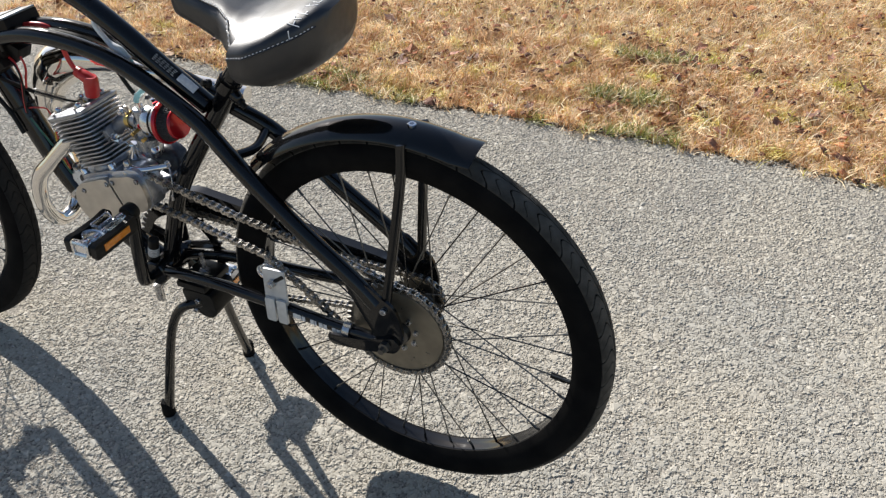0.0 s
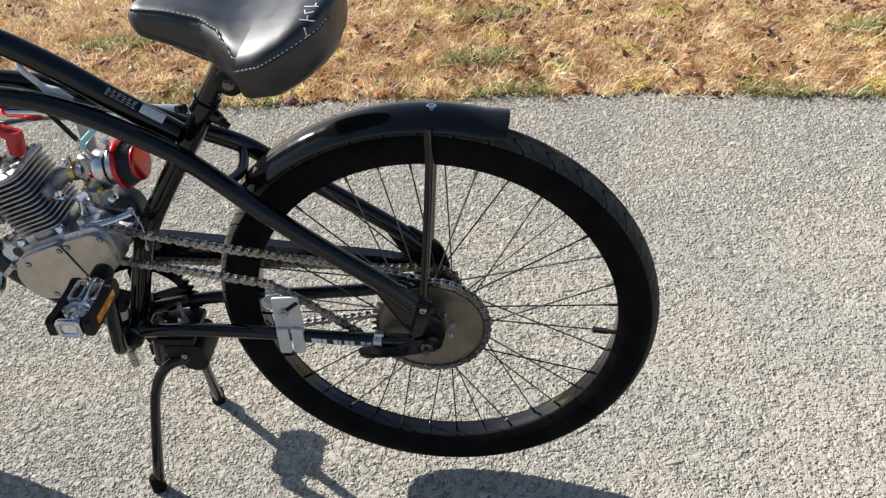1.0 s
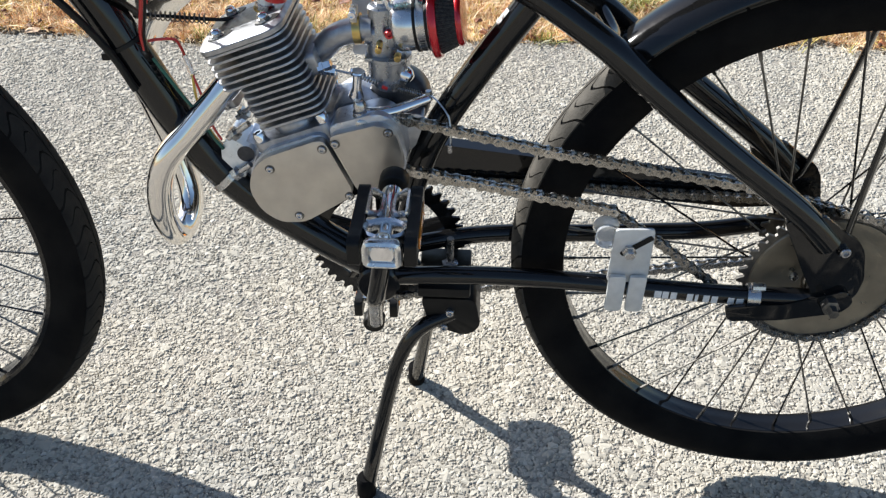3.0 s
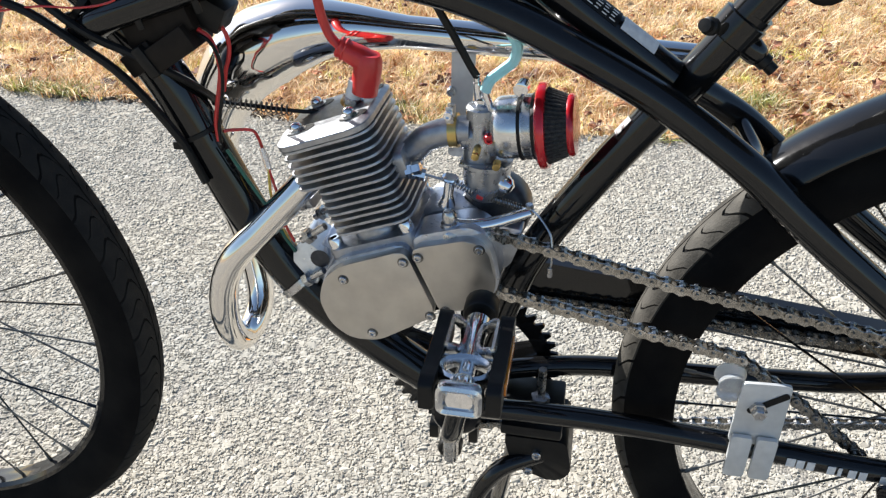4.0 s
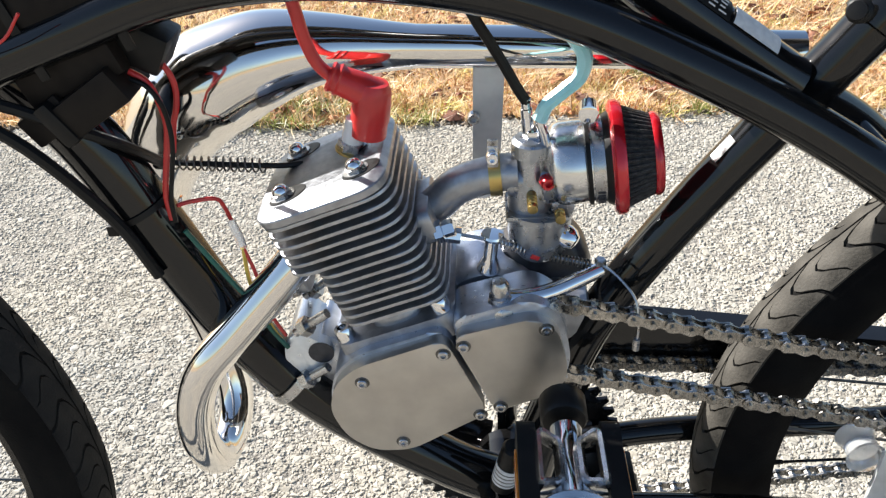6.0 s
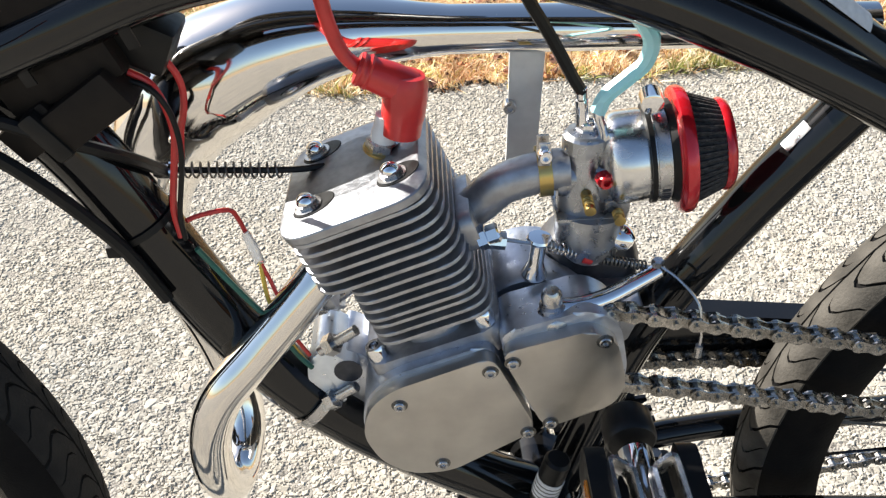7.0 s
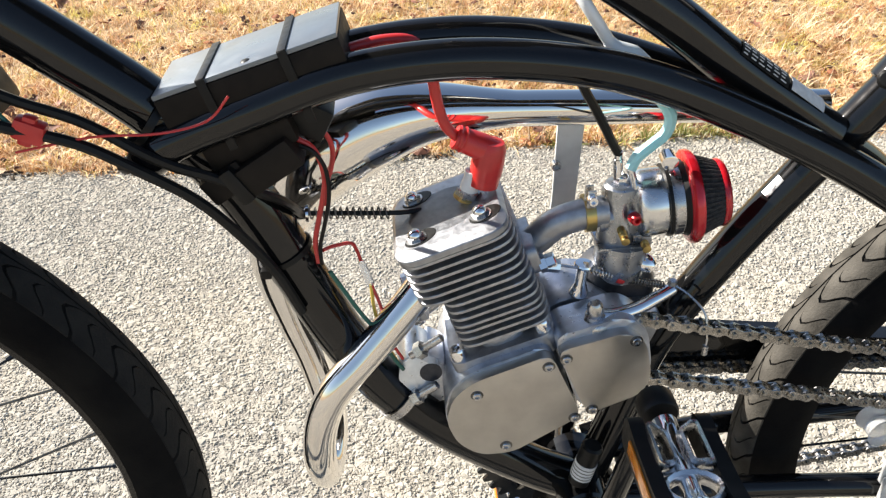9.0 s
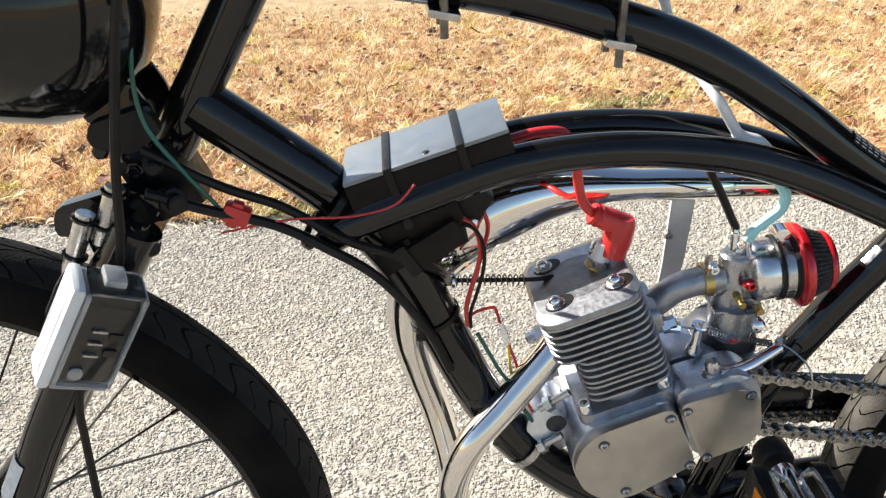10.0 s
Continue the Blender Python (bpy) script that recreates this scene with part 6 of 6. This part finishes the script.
def build_clods():
    """Crumbs of soil along the ragged edge of the grass; their dark colour also paints its shadow line."""
    p = scatter(-2.4, 2.3, 1.2, 2.0, 0.0075)
    off = p[:, 1] - edge_line(p[:, 0])
    p = p[np.abs(off - 0.004 + 0.012 * np.sin(p[:, 0] * 19 + np.sin(p[:, 0] * 47))) < rng.uniform(0.004, 0.022, len(p))]
    p = p[rng.uniform(0, 1, len(p)) < 0.42 + 0.3 * np.sin(p[:, 0] * 11 + 2)]
    v, f = chip_field(p, 0.0052 * np.exp(rng.normal(0, 0.4, len(p))), rng.uniform(0.002, 0.008, len(p)))
    return mesh_of("soil_crumbs", v, f, EARTH_AND_SHADE, "soil crumbs, darkened for the shadow line along the edge of the grass", "soil")


build_clods()
chips = build_chips()
grass = build_grass()
litter = build_litter()


def build_tufts():
    """Green and bleached blades in clumps that hang over the edge of the asphalt."""
    p = scatter(-2.4, 2.3, 1.2, 2.1, 0.0062)
    off = p[:, 1] - edge_line(p[:, 0])
    thick = np.sin(p[:, 0] * 6.1 + 1.3) + 0.8 * np.sin(p[:, 0] * 15.7) + 0.5 * np.sin(p[:, 0] * 41 + p[:, 1] * 30)
    near = (off > -0.012) & (off < 0.035 + 0.02 * np.sin(p[:, 0] * 9)) & (thick > 0.35)
    inland = (off > 0.08) & (np.sin(p[:, 0] * 3.7 + 2 * np.sin(p[:, 1] * 5)) * np.sin(p[:, 1] * 8.3 + p[:, 0]) > 0.86)
    p = p[near | inland]
    n = len(p)
    v, f = blades(p, np.full(n, 0.046), 0.0026, np.full(n, radians(62)), -0.004)
    return mesh_of("green_grass_tufts", v, f, GREEN_BLADES, "green and bleached grass tufts along the edge", "grass")


tufts = build_tufts()

# fallen leaves on the grass


def leaf_mesh(seed):
    r = random.Random(seed)
    bm = bmesh.new()
    n = 18
    mid = [bm.verts.new((x, 0, 0.004 * math.sin(x * 60 + seed))) for x in (-0.022, 0.0, 0.024)]
    rim = []
    for k in range(n):
        a = 2 * math.pi * k / n
        q = 0.017 * (1 + 0.32 * math.sin(a * 5 + seed)) * r.uniform(0.85, 1.15)
        x, y = 1.7 * q * math.cos(a), q * math.sin(a)
        rim.append(bm.verts.new((x, y, 0.35 * abs(y) * r.uniform(0.6, 1.4) + 0.003 * math.sin(x * 90))))
    for k in range(n):
        j = (k + 1) % n
        a = mid[min(range(3), key=lambda i: (mid[i].co - rim[k].co).length)]
        b = mid[min(range(3), key=lambda i: (mid[i].co - rim[j].co).length)]
        bm.faces.new((a, rim[k], rim[j]))
        if a is not b:
            bm.faces.new((a, rim[j], b))
    ext = bmesh.ops.extrude_face_region(bm, geom=bm.faces[:])
    bmesh.ops.translate(bm, vec=(0, 0, 0.0006), verts=[v for v in ext["geom"] if isinstance(v, bmesh.types.BMVert)])
    return bm


leaf_rng = random.Random(11)
kinds = []
for seed in range(4):
    ob = part("fallen_leaf", leaf_mesh(seed), LEAF, angle=60)
    tagged(ob, "curled brown fallen leaf lying on the dry grass", "leaf", "fallen leaves")
    kinds.append(ob)
for k in range(150):
    x = leaf_rng.uniform(-2.6, 2.3)
    y = float(edge_line(np.array([x]))[0]) + 0.02 + abs(leaf_rng.gauss(0, 0.75))
    s = leaf_rng.uniform(0.5, 1.15)
    m = pose(x, y, leaf_rng.uniform(0.006, 0.02), leaf_rng.uniform(-35, 35), leaf_rng.uniform(-35, 35), leaf_rng.uniform(0, 360))
    if k < 4:
        kinds[k].matrix_world = m
    else:
        copy_thing(kinds[k % 4], m @ Matrix.Scale(s, 4))
